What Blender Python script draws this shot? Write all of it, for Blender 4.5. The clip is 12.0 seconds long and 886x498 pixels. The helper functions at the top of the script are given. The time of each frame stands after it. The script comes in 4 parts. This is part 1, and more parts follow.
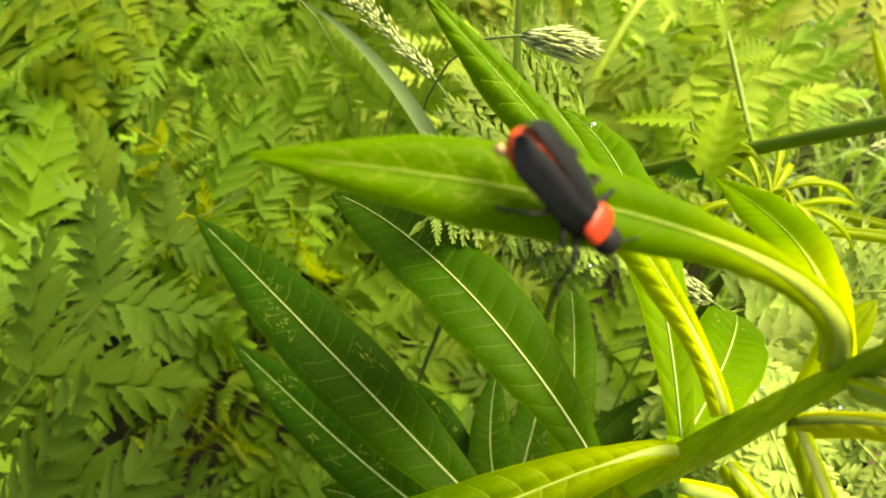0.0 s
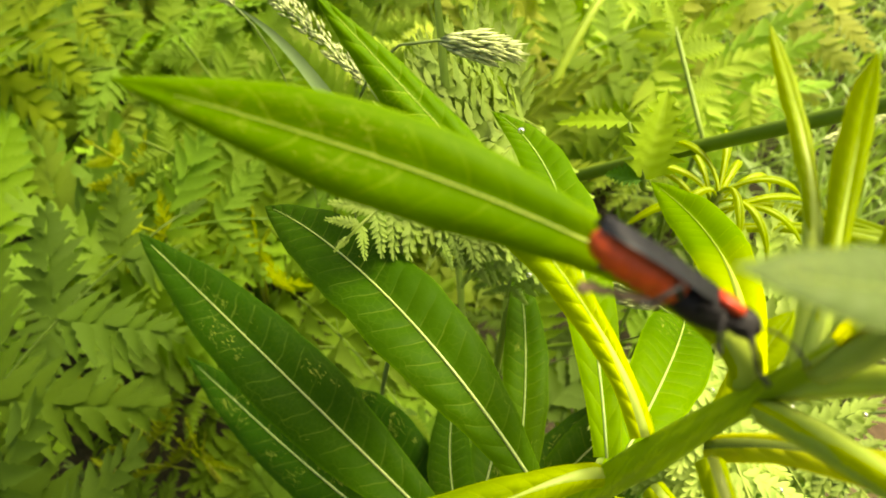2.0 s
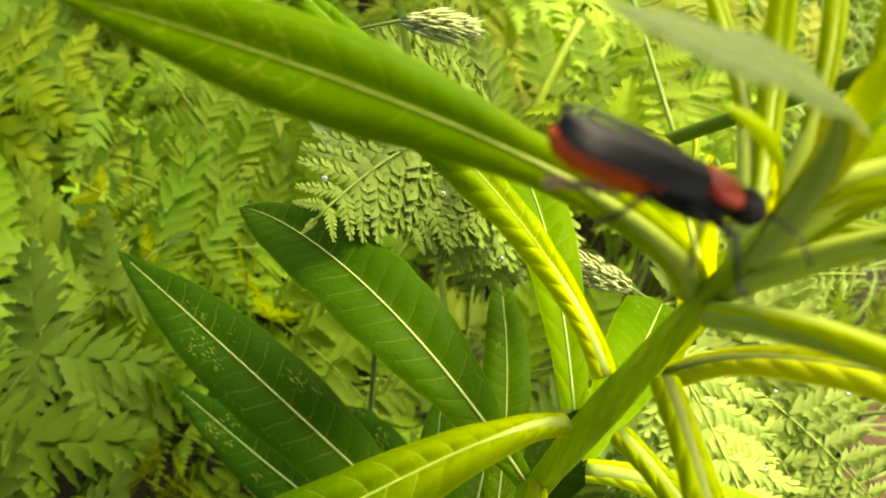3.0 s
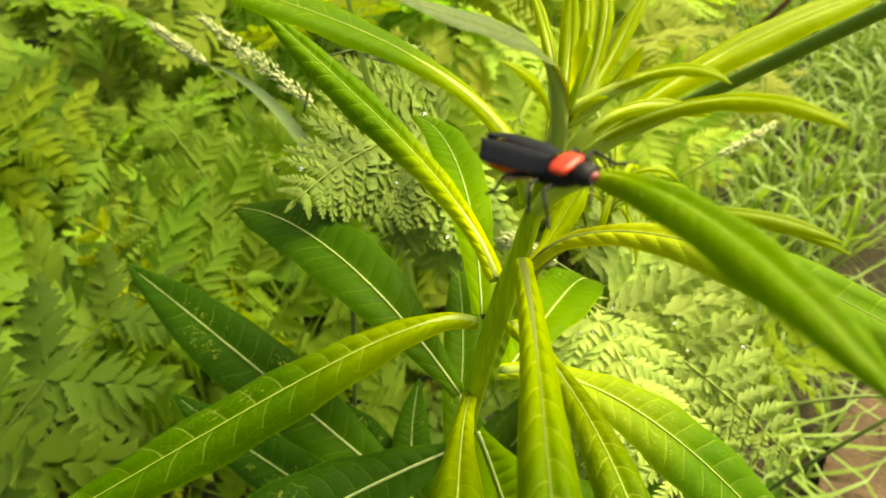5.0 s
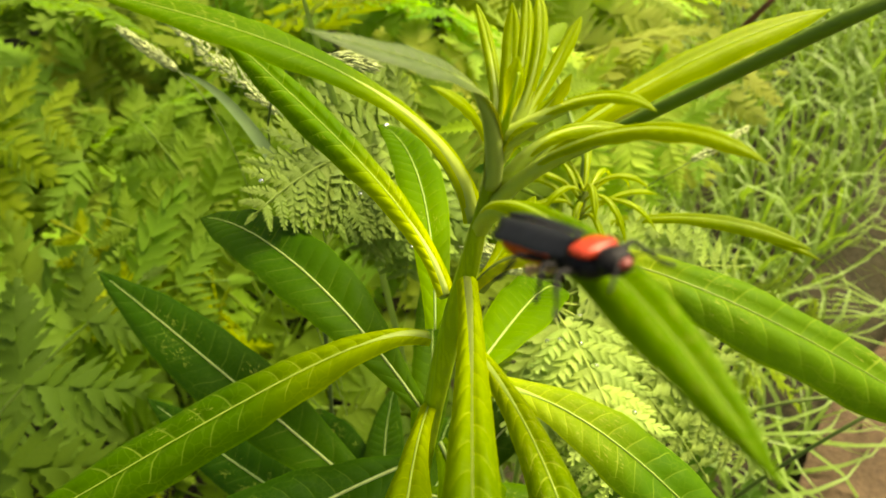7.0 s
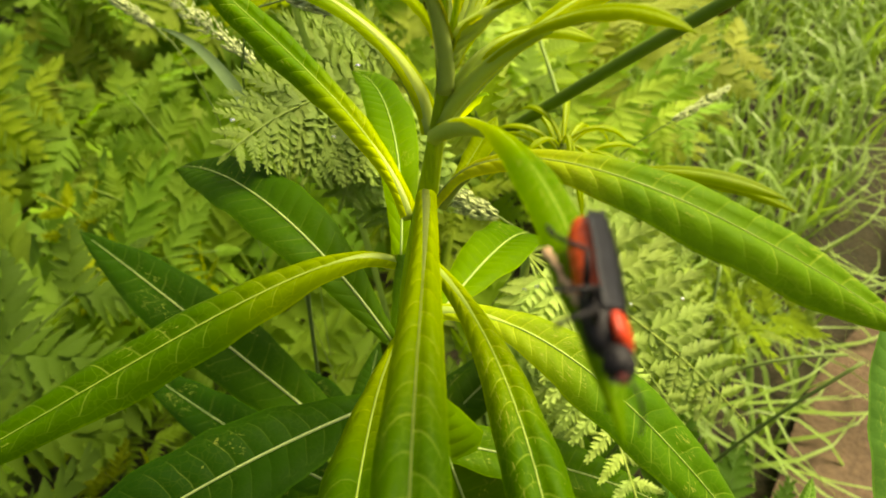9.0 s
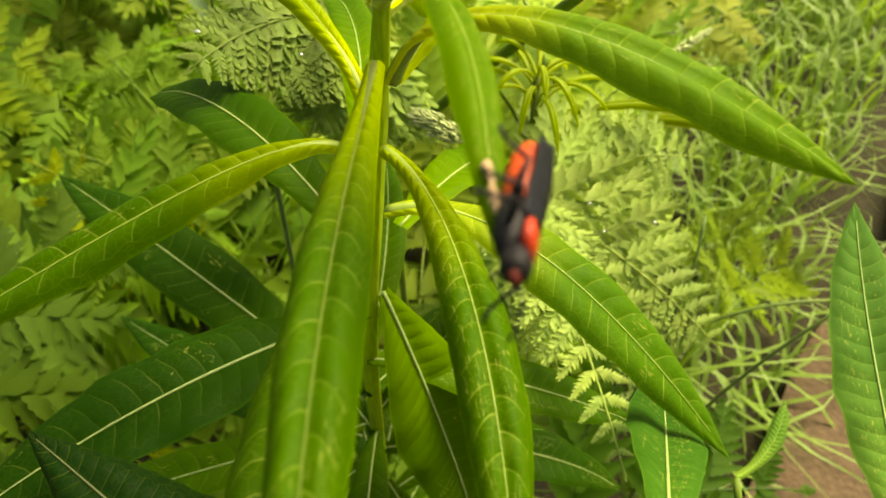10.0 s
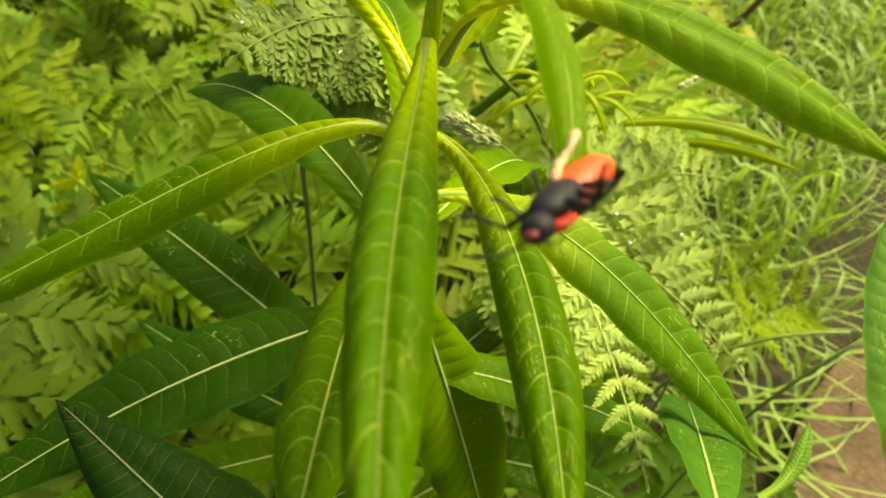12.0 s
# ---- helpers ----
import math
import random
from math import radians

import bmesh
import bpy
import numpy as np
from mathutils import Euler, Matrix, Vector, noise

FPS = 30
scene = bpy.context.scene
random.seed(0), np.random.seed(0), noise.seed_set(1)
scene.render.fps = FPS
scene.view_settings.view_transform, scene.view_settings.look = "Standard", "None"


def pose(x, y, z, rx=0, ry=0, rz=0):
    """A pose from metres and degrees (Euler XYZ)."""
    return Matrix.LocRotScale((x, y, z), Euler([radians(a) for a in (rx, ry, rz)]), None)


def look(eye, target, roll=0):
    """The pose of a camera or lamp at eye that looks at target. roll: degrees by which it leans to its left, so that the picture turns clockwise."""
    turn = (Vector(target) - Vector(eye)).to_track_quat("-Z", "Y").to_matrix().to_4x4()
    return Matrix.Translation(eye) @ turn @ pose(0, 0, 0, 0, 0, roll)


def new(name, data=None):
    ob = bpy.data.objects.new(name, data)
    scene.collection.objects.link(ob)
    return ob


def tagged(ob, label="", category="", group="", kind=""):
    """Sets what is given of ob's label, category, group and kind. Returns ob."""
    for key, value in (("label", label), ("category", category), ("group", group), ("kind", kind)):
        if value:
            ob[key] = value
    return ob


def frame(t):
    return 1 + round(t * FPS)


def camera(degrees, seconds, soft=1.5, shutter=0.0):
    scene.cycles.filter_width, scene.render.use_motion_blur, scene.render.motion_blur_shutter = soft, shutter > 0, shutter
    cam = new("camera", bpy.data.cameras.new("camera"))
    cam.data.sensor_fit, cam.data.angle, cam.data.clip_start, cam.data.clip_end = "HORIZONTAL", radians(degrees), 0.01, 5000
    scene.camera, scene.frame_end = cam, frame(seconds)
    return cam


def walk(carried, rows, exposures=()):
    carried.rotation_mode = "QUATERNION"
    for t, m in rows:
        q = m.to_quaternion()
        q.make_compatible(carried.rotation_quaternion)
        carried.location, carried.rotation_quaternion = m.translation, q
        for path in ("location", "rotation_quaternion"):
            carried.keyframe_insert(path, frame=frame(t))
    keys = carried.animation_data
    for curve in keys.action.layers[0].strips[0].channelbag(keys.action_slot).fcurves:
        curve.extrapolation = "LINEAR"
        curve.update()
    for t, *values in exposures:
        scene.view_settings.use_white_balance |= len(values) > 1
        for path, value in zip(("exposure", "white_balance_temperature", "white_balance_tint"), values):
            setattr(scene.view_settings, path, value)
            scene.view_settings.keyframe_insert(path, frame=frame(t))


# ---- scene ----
# A soldier beetle climbing over a young willowherb among ferns, seen from a hand's width away.
cam = camera(68.0, 12.0, soft=1.7)
PATH = [
    (0, (0.00018, -0.00019, 0.49990), (-0.0023, 0.6190, -0.2854), 0.05),
    (0.5, (0.00028, 0.00259, 0.49928), (0.0076, 0.6249, -0.2835), 0.59),
    (1, (0.00139, 0.00516, 0.49875), (0.0197, 0.6254, -0.2855), 1.04),
    (1.5, (0.00396, 0.00371, 0.49733), (0.0351, 0.6201, -0.2895), 1.35),
    (2, (0.00735, 0.00343, 0.49815), (0.0360, 0.6226, -0.2866), 0.32),
    (2.5, (0.00788, 0.00076, 0.49651), (0.0316, 0.6182, -0.2897), -0.53),
    (3, (0.01035, -0.00334, 0.49297), (0.0517, 0.6610, -0.2533), -1.01),
    (3.5, (0.01209, -0.00839, 0.49589), (0.0736, 0.6973, -0.2099), -1.13),
    (3.7, (0.01163, -0.01281, 0.49501), (0.0762, 0.6971, -0.2063), -0.61),
    (5.3, (0.01611, -0.03085, 0.50432), (0.0744, 0.6882, -0.1882), -2.11),
    (5.5, (0.01638, -0.03073, 0.50511), (0.0766, 0.6893, -0.1862), -1.90),
    (6, (0.01507, -0.02877, 0.50404), (0.0751, 0.6884, -0.1903), -1.88),
    (6.5, (0.01707, -0.02900, 0.50374), (0.0839, 0.6834, -0.1949), -1.63),
    (7, (0.02049, -0.02927, 0.50400), (0.0932, 0.6836, -0.1935), -1.36),
    (7.2, (0.02123, -0.02937, 0.50331), (0.0944, 0.6832, -0.1945), -1.57),
    (8.8, (0.02344, -0.03474, 0.49966), (0.1132, 0.6638, -0.2102), -0.70),
    (9, (0.02365, -0.03609, 0.49888), (0.1014, 0.6596, -0.2152), -1.41),
    (9.5, (0.02570, -0.04143, 0.49304), (0.1037, 0.6452, -0.2298), -1.55),
    (10, (0.02769, -0.04665, 0.49027), (0.1045, 0.6325, -0.2397), -2.03),
    (10.5, (0.02630, -0.04741, 0.49002), (0.0956, 0.6295, -0.2428), -2.32),
    (11, (0.02335, -0.04848, 0.48898), (0.0891, 0.6255, -0.2468), -2.15),
    (11.5, (0.02131, -0.05190, 0.48894), (0.0836, 0.6217, -0.2475), -1.97),
    (12, (0.02290, -0.05089, 0.48585), (0.0940, 0.6646, -0.2092), -0.24),
]
cam.data.dof.use_dof, cam.data.dof.focus_distance, cam.data.dof.aperture_fstop = True, 0.088, 46.0
EXPOSURES = [(0.0, 1.46, 8700, 2), (3.5, 1.4, 8700, 2), (6.0, 1.25, 8700, 2), (7.0, 1.16, 8700, 2), (9.3, 1.06, 8700, 2), (11.0, 1.16, 8700, 2), (12.0, 1.22, 8700, 2)]
walk(cam, [(t, look(eye, target, roll)) for t, eye, target, roll in PATH], EXPOSURES)

# ---- world and sun: bright hazy day, soft light from high behind the plants ----
world = bpy.data.worlds.new("world")
scene.world = world
world.use_nodes = True
wn = world.node_tree.nodes
sky = wn.new("ShaderNodeTexSky")
sky.sky_type, sky.sun_disc = "NISHITA", False
sky.sun_elevation, sky.sun_rotation = radians(58), radians(67)
sky.air_density, sky.dust_density = 0.7, 6.0
wn["Background"].inputs["Strength"].default_value = 0.13
world.node_tree.links.new(sky.outputs["Color"], wn["Background"].inputs["Color"])
sun = new("sun", bpy.data.lights.new("sun", "SUN"))
sun.data.energy, sun.data.angle, sun.data.color = 3.6, radians(30), (1.0, 0.94, 0.82)
sun.matrix_world = look((0.95, 0.5, 1.65), (0, 0.1, 0))


# ---- materials ----
class Nodes:
    """A short way to write node materials."""

    def __init__(self, name):
        self.mat = bpy.data.materials.new(name)
        self.mat.use_nodes = True
        self.tree = self.mat.node_tree
        self.bsdf = self.tree.nodes["Principled BSDF"]
        self.out = self.tree.nodes["Material Output"]

    def put(self, socket, value):
        if isinstance(value, bpy.types.NodeSocket):
            self.tree.links.new(value, socket)
        else:
            socket.default_value = value

    def math(self, op, a, b=0.0, c=0.0):
        n = self.tree.nodes.new("ShaderNodeMath")
        n.operation = op
        for socket, v in zip(n.inputs, (a, b, c)):
            self.put(socket, v)
        return n.outputs[0]

    def noise(self, vector, scale, detail=3.0, rough=0.55):
        n = self.tree.nodes.new("ShaderNodeTexNoise")
        self.put(n.inputs["Vector"], vector)
        n.inputs["Scale"].default_value, n.inputs["Detail"].default_value, n.inputs["Roughness"].default_value = scale, detail, rough
        return n.outputs["Fac"]

    def ramp(self, fac, stops):
        n = self.tree.nodes.new("ShaderNodeValToRGB")
        self.put(n.inputs["Fac"], fac)
        while len(n.color_ramp.elements) < len(stops):
            n.color_ramp.elements.new(0.5)
        for e, (p, c) in zip(n.color_ramp.elements, stops):
            e.position, e.color = p, (*c, 1) if len(c) == 3 else c
        return n.outputs["Color"]

    def mix(self, fac, a, b, mode="MIX"):
        n = self.tree.nodes.new("ShaderNodeMix")
        n.data_type, n.blend_type = "RGBA", mode
        self.put(n.inputs[0], fac)
        self.put(n.inputs[6], a if isinstance(a, bpy.types.NodeSocket) else (*a, 1))
        self.put(n.inputs[7], b if isinstance(b, bpy.types.NodeSocket) else (*b, 1))
        return n.outputs[2]

    def coord(self, which):
        return self.tree.nodes.new("ShaderNodeTexCoord").outputs[which]

    def split(self, vector):
        n = self.tree.nodes.new("ShaderNodeSeparateXYZ")
        self.put(n.inputs[0], vector)
        return n.outputs

    def info(self, which):
        return self.tree.nodes.new("ShaderNodeObjectInfo").outputs[which]

    def bump(self, height, strength, distance):
        n = self.tree.nodes.new("ShaderNodeBump")
        n.inputs["Strength"].default_value, n.inputs["Distance"].default_value = strength, distance
        self.put(n.inputs["Height"], height)
        self.put(self.bsdf.inputs["Normal"], n.outputs[0])
        return n.outputs[0]

    def surface(self, colour, rough, spec=0.5, metal=0.0):
        self.put(self.bsdf.inputs["Base Color"], colour if isinstance(colour, bpy.types.NodeSocket) else (*colour, 1))
        self.put(self.bsdf.inputs["Roughness"], rough)
        self.put(self.bsdf.inputs["Specular IOR Level"], spec)
        self.put(self.bsdf.inputs["Metallic"], metal)
        return self

    def translucent(self, colour, share, normal=None):
        """Mixes in light that shines through a thin leaf."""
        t = self.tree.nodes.new("ShaderNodeBsdfTranslucent")
        m = self.tree.nodes.new("ShaderNodeMixShader")
        self.put(t.inputs["Color"], colour)
        if normal is not None:
            self.put(t.inputs["Normal"], normal)
        m.inputs[0].default_value = share
        self.tree.links.new(self.bsdf.outputs[0], m.inputs[1])
        self.tree.links.new(t.outputs[0], m.inputs[2])
        self.tree.links.new(m.outputs[0], self.out.inputs["Surface"])
        return self


def make_blade_material(name, share, low, high, spec, relief, marks, rough=0.42):
    """Willowherb blade: the object's colour, looped side veins, yellow feeding trails, light through the leaf."""
    n = Nodes(name)
    uv = n.split(n.coord("UV"))
    where = n.coord("Object")
    signed = n.math("MULTIPLY_ADD", uv[1], 2.0, -1.0)
    across = n.math("ABSOLUTE", signed)
    half = n.math("MULTIPLY", n.math("GREATER_THAN", signed, 0.0), 0.43)
    wob = n.math("MULTIPLY", n.math("SUBTRACT", n.noise(where, 160.0, 2.0), 0.5), 0.45)
    run = n.math("ADD", n.math("ADD", n.math("MULTIPLY_ADD", uv[0], 21.0, wob), half), n.math("MULTIPLY", n.math("POWER", across, 1.6), -0.9))
    tri = n.math("ABSOLUTE", n.math("SUBTRACT", n.math("FRACT", run), 0.5))
    net = n.tree.nodes.new("ShaderNodeTexVoronoi")
    net.feature = "DISTANCE_TO_EDGE"
    n.put(net.inputs["Vector"], where)
    net.inputs["Scale"].default_value = 750.0
    mesh = n.math("MULTIPLY", n.math("LESS_THAN", net.outputs["Distance"], 0.05), 0.22)
    vein = n.math("LESS_THAN", tri, n.math("MULTIPLY_ADD", across, -0.015, 0.036))
    fade = n.math("MULTIPLY", vein, n.math("LESS_THAN", across, 0.8))
    loop = n.math("LESS_THAN", n.math("ABSOLUTE", n.math("SUBTRACT", across, n.math("MULTIPLY_ADD", n.math("SINE", n.math("MULTIPLY", run, 6.283)), 0.04, 0.79))), 0.011)
    veins = n.math("MAXIMUM", n.math("MAXIMUM", fade, mesh), n.math("MULTIPLY", loop, 0.4))
    broken = n.math("MULTIPLY_ADD", n.noise(where, 130.0, 2.0), 2.6, -0.75)
    veins = n.math("MULTIPLY", veins, n.math("MINIMUM", n.math("MAXIMUM", broken, 0.12), 1.0))
    tint = n.info("Color")
    big = n.noise(where, 90.0, 4.0)
    fine = n.noise(where, 900.0, 3.0)
    tint = n.mix(n.math("MINIMUM", n.math("MULTIPLY", uv[0], 1.75), 1.0), n.mix(1.0, tint, low, "MULTIPLY"), n.mix(1.0, tint, high, "MULTIPLY"))
    base = n.mix(n.math("MULTIPLY", big, 0.75), tint, n.mix(1.0, tint, (0.55, 0.68, 0.6), "MULTIPLY"))
    base = n.mix(n.math("MULTIPLY", fine, 0.3), base, n.mix(1.0, base, (1.5, 1.4, 1.1), "MULTIPLY"))
    base = n.mix(n.math("MULTIPLY", veins, marks), base, n.mix(0.5, n.mix(1.0, base, (3.0, 2.4, 2.0), "MULTIPLY"), (0.36, 0.40, 0.08)))
    rim = n.math("GREATER_THAN", across, n.math("MULTIPLY_ADD", fine, 0.07, 0.92))
    base = n.mix(n.math("MULTIPLY", rim, 0.4), base, n.mix(1.0, base, (2.2, 1.8, 1.6), "MULTIPLY"))
    # feeding trails: thin scratches that run with the leaf, in a few patches
    mark = n.tree.nodes.new("ShaderNodeCombineXYZ")
    n.put(mark.inputs[0], n.math("MULTIPLY", uv[0], 55.0))
    n.put(mark.inputs[1], n.math("MULTIPLY", uv[1], 40.0))
    n.put(mark.inputs[2], n.math("MULTIPLY", n.info("Random"), 40.0))
    speck = n.noise(mark.outputs[0], 1.0, 5.0, 0.7)
    patch = n.noise(where, 70.0, 2.0)
    eaten = n.math("MULTIPLY", n.math("GREATER_THAN", speck, 0.6), n.math("GREATER_THAN", patch, 0.57))
    eaten = n.math("MULTIPLY", eaten, n.math("LESS_THAN", n.math("ABSOLUTE", n.math("SUBTRACT", across, 0.45)), 0.3))
    base = n.mix(n.math("MULTIPLY", eaten, 0.6), base, (0.30, 0.32, 0.06))
    n.surface(base, n.math("MULTIPLY_ADD", fine, 0.25, rough), spec)
    pillow = n.math("MULTIPLY", n.math("SINE", n.math("MULTIPLY", tri, 3.1416)), n.math("SUBTRACT", 1.0, n.math("MULTIPLY", across, across)))
    height = n.math("ADD", pillow, n.math("ADD", n.math("MULTIPLY", fine, 0.25), n.math("MULTIPLY", n.noise(where, 330.0, 3.0), 0.5)))
    bump = n.bump(height, 0.8, relief)
    n.translucent(n.mix(1.0, base, (2.1, 1.75, 0.4), "MULTIPLY"), share, bump)
    return n.mat


def make_plant_material(name, share, rough, lighter=(1.35, 1.3, 1.0), spec=0.3, streaks=0.0):
    """A soft leaf or stalk in the object's colour."""
    n = Nodes(name)
    where = n.coord("Object")
    tint = n.info("Color")
    base = n.mix(n.math("MULTIPLY", n.noise(where, 140.0), 0.8), n.mix(1.0, tint, (0.7, 0.78, 0.65), "MULTIPLY"), n.mix(1.0, tint, lighter, "MULTIPLY"))
    base = n.mix(n.math("MULTIPLY", n.info("Random"), 0.35), base, n.mix(1.0, base, (1.25, 1.05, 0.7), "MULTIPLY"))
    n.surface(base, rough, spec)
    n.bump(n.noise(where, 700.0), 0.3, 0.0003)
    if streaks:
        lines = n.tree.nodes.new("ShaderNodeMapping")
        n.put(lines.inputs["Vector"], where)
        lines.inputs["Scale"].default_value = (1.0, 1.0, 0.035)
        long = n.noise(lines.outputs[0], 1400.0, 3.0)
        base = n.mix(n.math("MULTIPLY", n.math("GREATER_THAN", long, 0.5), streaks), base, n.mix(1.0, base, (0.42, 0.55, 0.5), "MULTIPLY"))
        n.surface(base, rough, spec)
    if share:
        n.translucent(n.mix(1.0, base, (1.65, 1.7, 0.7), "MULTIPLY"), share)
    return n.mat


def make_plain(name, colour, rough, spec=0.5, spread=0.35, scale=600.0, bump=0.3):
    n = Nodes(name)
    where = n.coord("Object")
    f = n.noise(where, scale)
    dark = tuple(c * (1 - spread) for c in colour)
    light = tuple(min(1, c * (1 + spread)) for c in colour)
    n.surface(n.ramp(f, [(0.3, dark), (0.7, light)]), rough, spec)
    n.bump(f, bump, 0.0002)
    return n.mat


def make_soil(name, dark, light, scale):
    n = Nodes(name)
    where = n.coord("Object")
    a, b = n.noise(where, scale, 6.0, 0.65), n.noise(where, scale * 11, 3.0)
    base = n.ramp(n.math("MULTIPLY_ADD", b, 0.5, n.math("MULTIPLY", a, 0.5)), [(0.32, dark), (0.68, light)])
    n.surface(base, 0.95, 0.2)
    n.bump(n.math("ADD", a, n.math("MULTIPLY", b, 0.4)), 0.8, 0.006)
    return n.mat


YOUNG = make_blade_material("young_willowherb_blade", 0.28, (2.7, 2.05, 0.5), (0.36, 0.53, 0.10), 0.06, 0.00022, 0.5, 0.45)
TENDER = make_blade_material("tender_tip_blade", 0.45, (1.9, 1.5, 0.5), (1.22, 1.1, 0.42), 0.15, 0.00003, 0.2)
MATURE = make_blade_material("mature_willowherb_blade", 0.2, (1.2, 1.25, 0.6), (0.54, 0.7, 0.35), 0.035, 0.00024, 0.22)
SLENDER = make_blade_material("slender_young_blade", 0.28, (2.9, 2.15, 0.45), (0.5, 0.66, 0.12), 0.05, 0.00004, 0.3, 0.45)
PALE = make_blade_material("pale_leaf_underside", 0.18, (2.6, 2.2, 0.6), (1.0, 1.0, 1.0), 0.2, 0.0001, 0.06)
STEM_SKIN = make_plant_material("juicy_young_stem", 0.25, 0.5, streaks=0.35)
RIB = make_plant_material("pale_midrib", 0.15, 0.4)
STALK = make_plant_material("green_stalk", 0.15, 0.55)
FROND = make_plant_material("fern_leaf", 0.45, 0.65, spec=0.15)
LACE = make_plant_material("cut_leaf", 0.25, 0.6, (1.3, 1.3, 1.2), 0.3)
GRASS = make_plant_material("grass_blade", 0.3, 0.5)
HUSK = make_plain("grass_husk", (0.34, 0.40, 0.15), 0.75, spread=0.45, scale=1400.0)
SOIL = make_soil("dark_litter", (0.012, 0.013, 0.006), (0.05, 0.042, 0.02), 22.0)
DIRT = make_soil("trodden_dirt", (0.05, 0.034, 0.018), (0.125, 0.085, 0.047), 18.0)
WOOD = make_plain("dead_twig", (0.15, 0.065, 0.04), 0.9, 0.2, scale=60.0)
BLACK = make_plain("black_wing_case", (0.006, 0.007, 0.009), 0.5, 0.16, 0.3, 1500.0)
LIMB = make_plain("black_leg", (0.008, 0.007, 0.007), 0.6, 0.2, 0.3, 1500.0)
RED = make_plain("orange_red_shell", (0.36, 0.028, 0.007), 0.42, 0.4, 0.25, 900.0)
FACE = make_plain("dark_red_face", (0.14, 0.018, 0.010), 0.4)
BELLY = make_plain("orange_belly", (0.50, 0.058, 0.006), 0.45, 0.4, 0.35, 700.0)
SHIN = make_plain("tawny_membrane", (0.30, 0.20, 0.10), 0.55, 0.4)
DEW = Nodes("dew")
DEW.surface((1, 1, 1), 0.02)
DEW.bsdf.inputs["Transmission Weight"].default_value = 1.0
DEW = DEW.mat

V = Vector


# ---- helpers for meshes ----
def mesh_of(name, verts, faces, material, uvs=None, smooth=True):
    me = bpy.data.meshes.new(name)
    me.from_pydata([tuple(v) for v in verts], [], faces)
    me.materials.append(material)
    if uvs is not None:
        layer = me.uv_layers.new(name="UVMap")
        for loop in me.loops:
            layer.data[loop.index].uv = uvs[loop.vertex_index]
    if smooth:
        me.polygons.foreach_set("use_smooth", [True] * len(me.polygons))
    me.update()
    return me


def piece(name, me, parent, m=None, colour=None, label=""):
    """One mesh object under a thing or a part, at a pose in its space."""
    ob = new(name, me)
    ob.parent = parent
    if m is not None:
        ob.matrix_basis = m
    if colour is not None:
        ob.color = (*colour, 1)
    if label:
        tagged(ob, label)
    return ob


def thing(name, place, label, category, group="", kind=""):
    ob = new(name)
    ob.empty_display_size = 0.01
    ob.location = place
    return tagged(ob, label, category, group, kind)


def bezier(a, b, c, d, s):
    r = 1 - s
    return V(a) * r**3 + V(b) * (3 * s * r * r) + V(c) * (3 * s * s * r) + V(d) * s**3


def tube_mesh(name, points, radii, material, sides=7):
    """A round stalk along points."""
    verts, faces = [], []
    side = None
    for i, p in enumerate(points):
        t = (points[min(i + 1, len(points) - 1)] - points[max(i - 1, 0)]).normalized()
        side = t.orthogonal().normalized() if side is None else (side - t * side.dot(t)).normalized()
        up = t.cross(side)
        for k in range(sides):
            a = 2 * math.pi * k / sides
            verts.append(p + (side * math.cos(a) + up * math.sin(a)) * radii[i])
    for i in range(len(points) - 1):
        for k in range(sides):
            j = (k + 1) % sides
            faces.append((i * sides + k, i * sides + j, (i + 1) * sides + j, (i + 1) * sides + k))
    faces += [tuple(range(sides))[::-1], tuple((len(points) - 1) * sides + k for k in range(sides))]
    return mesh_of(name, verts, faces, material)


def tone_colour(tone):
    """Young leaves are yellow-green (0), old ones deep green (1)."""
    a, b, c = (0.22, 0.33, 0.006), (0.095, 0.17, 0.004), (0.013, 0.046, 0.003)
    k = tone * 2
    return tuple(x + (y - x) * k for x, y in zip(a, b)) if k < 1 else tuple(x + (y - x) * (k - 1) for x, y in zip(b, c))


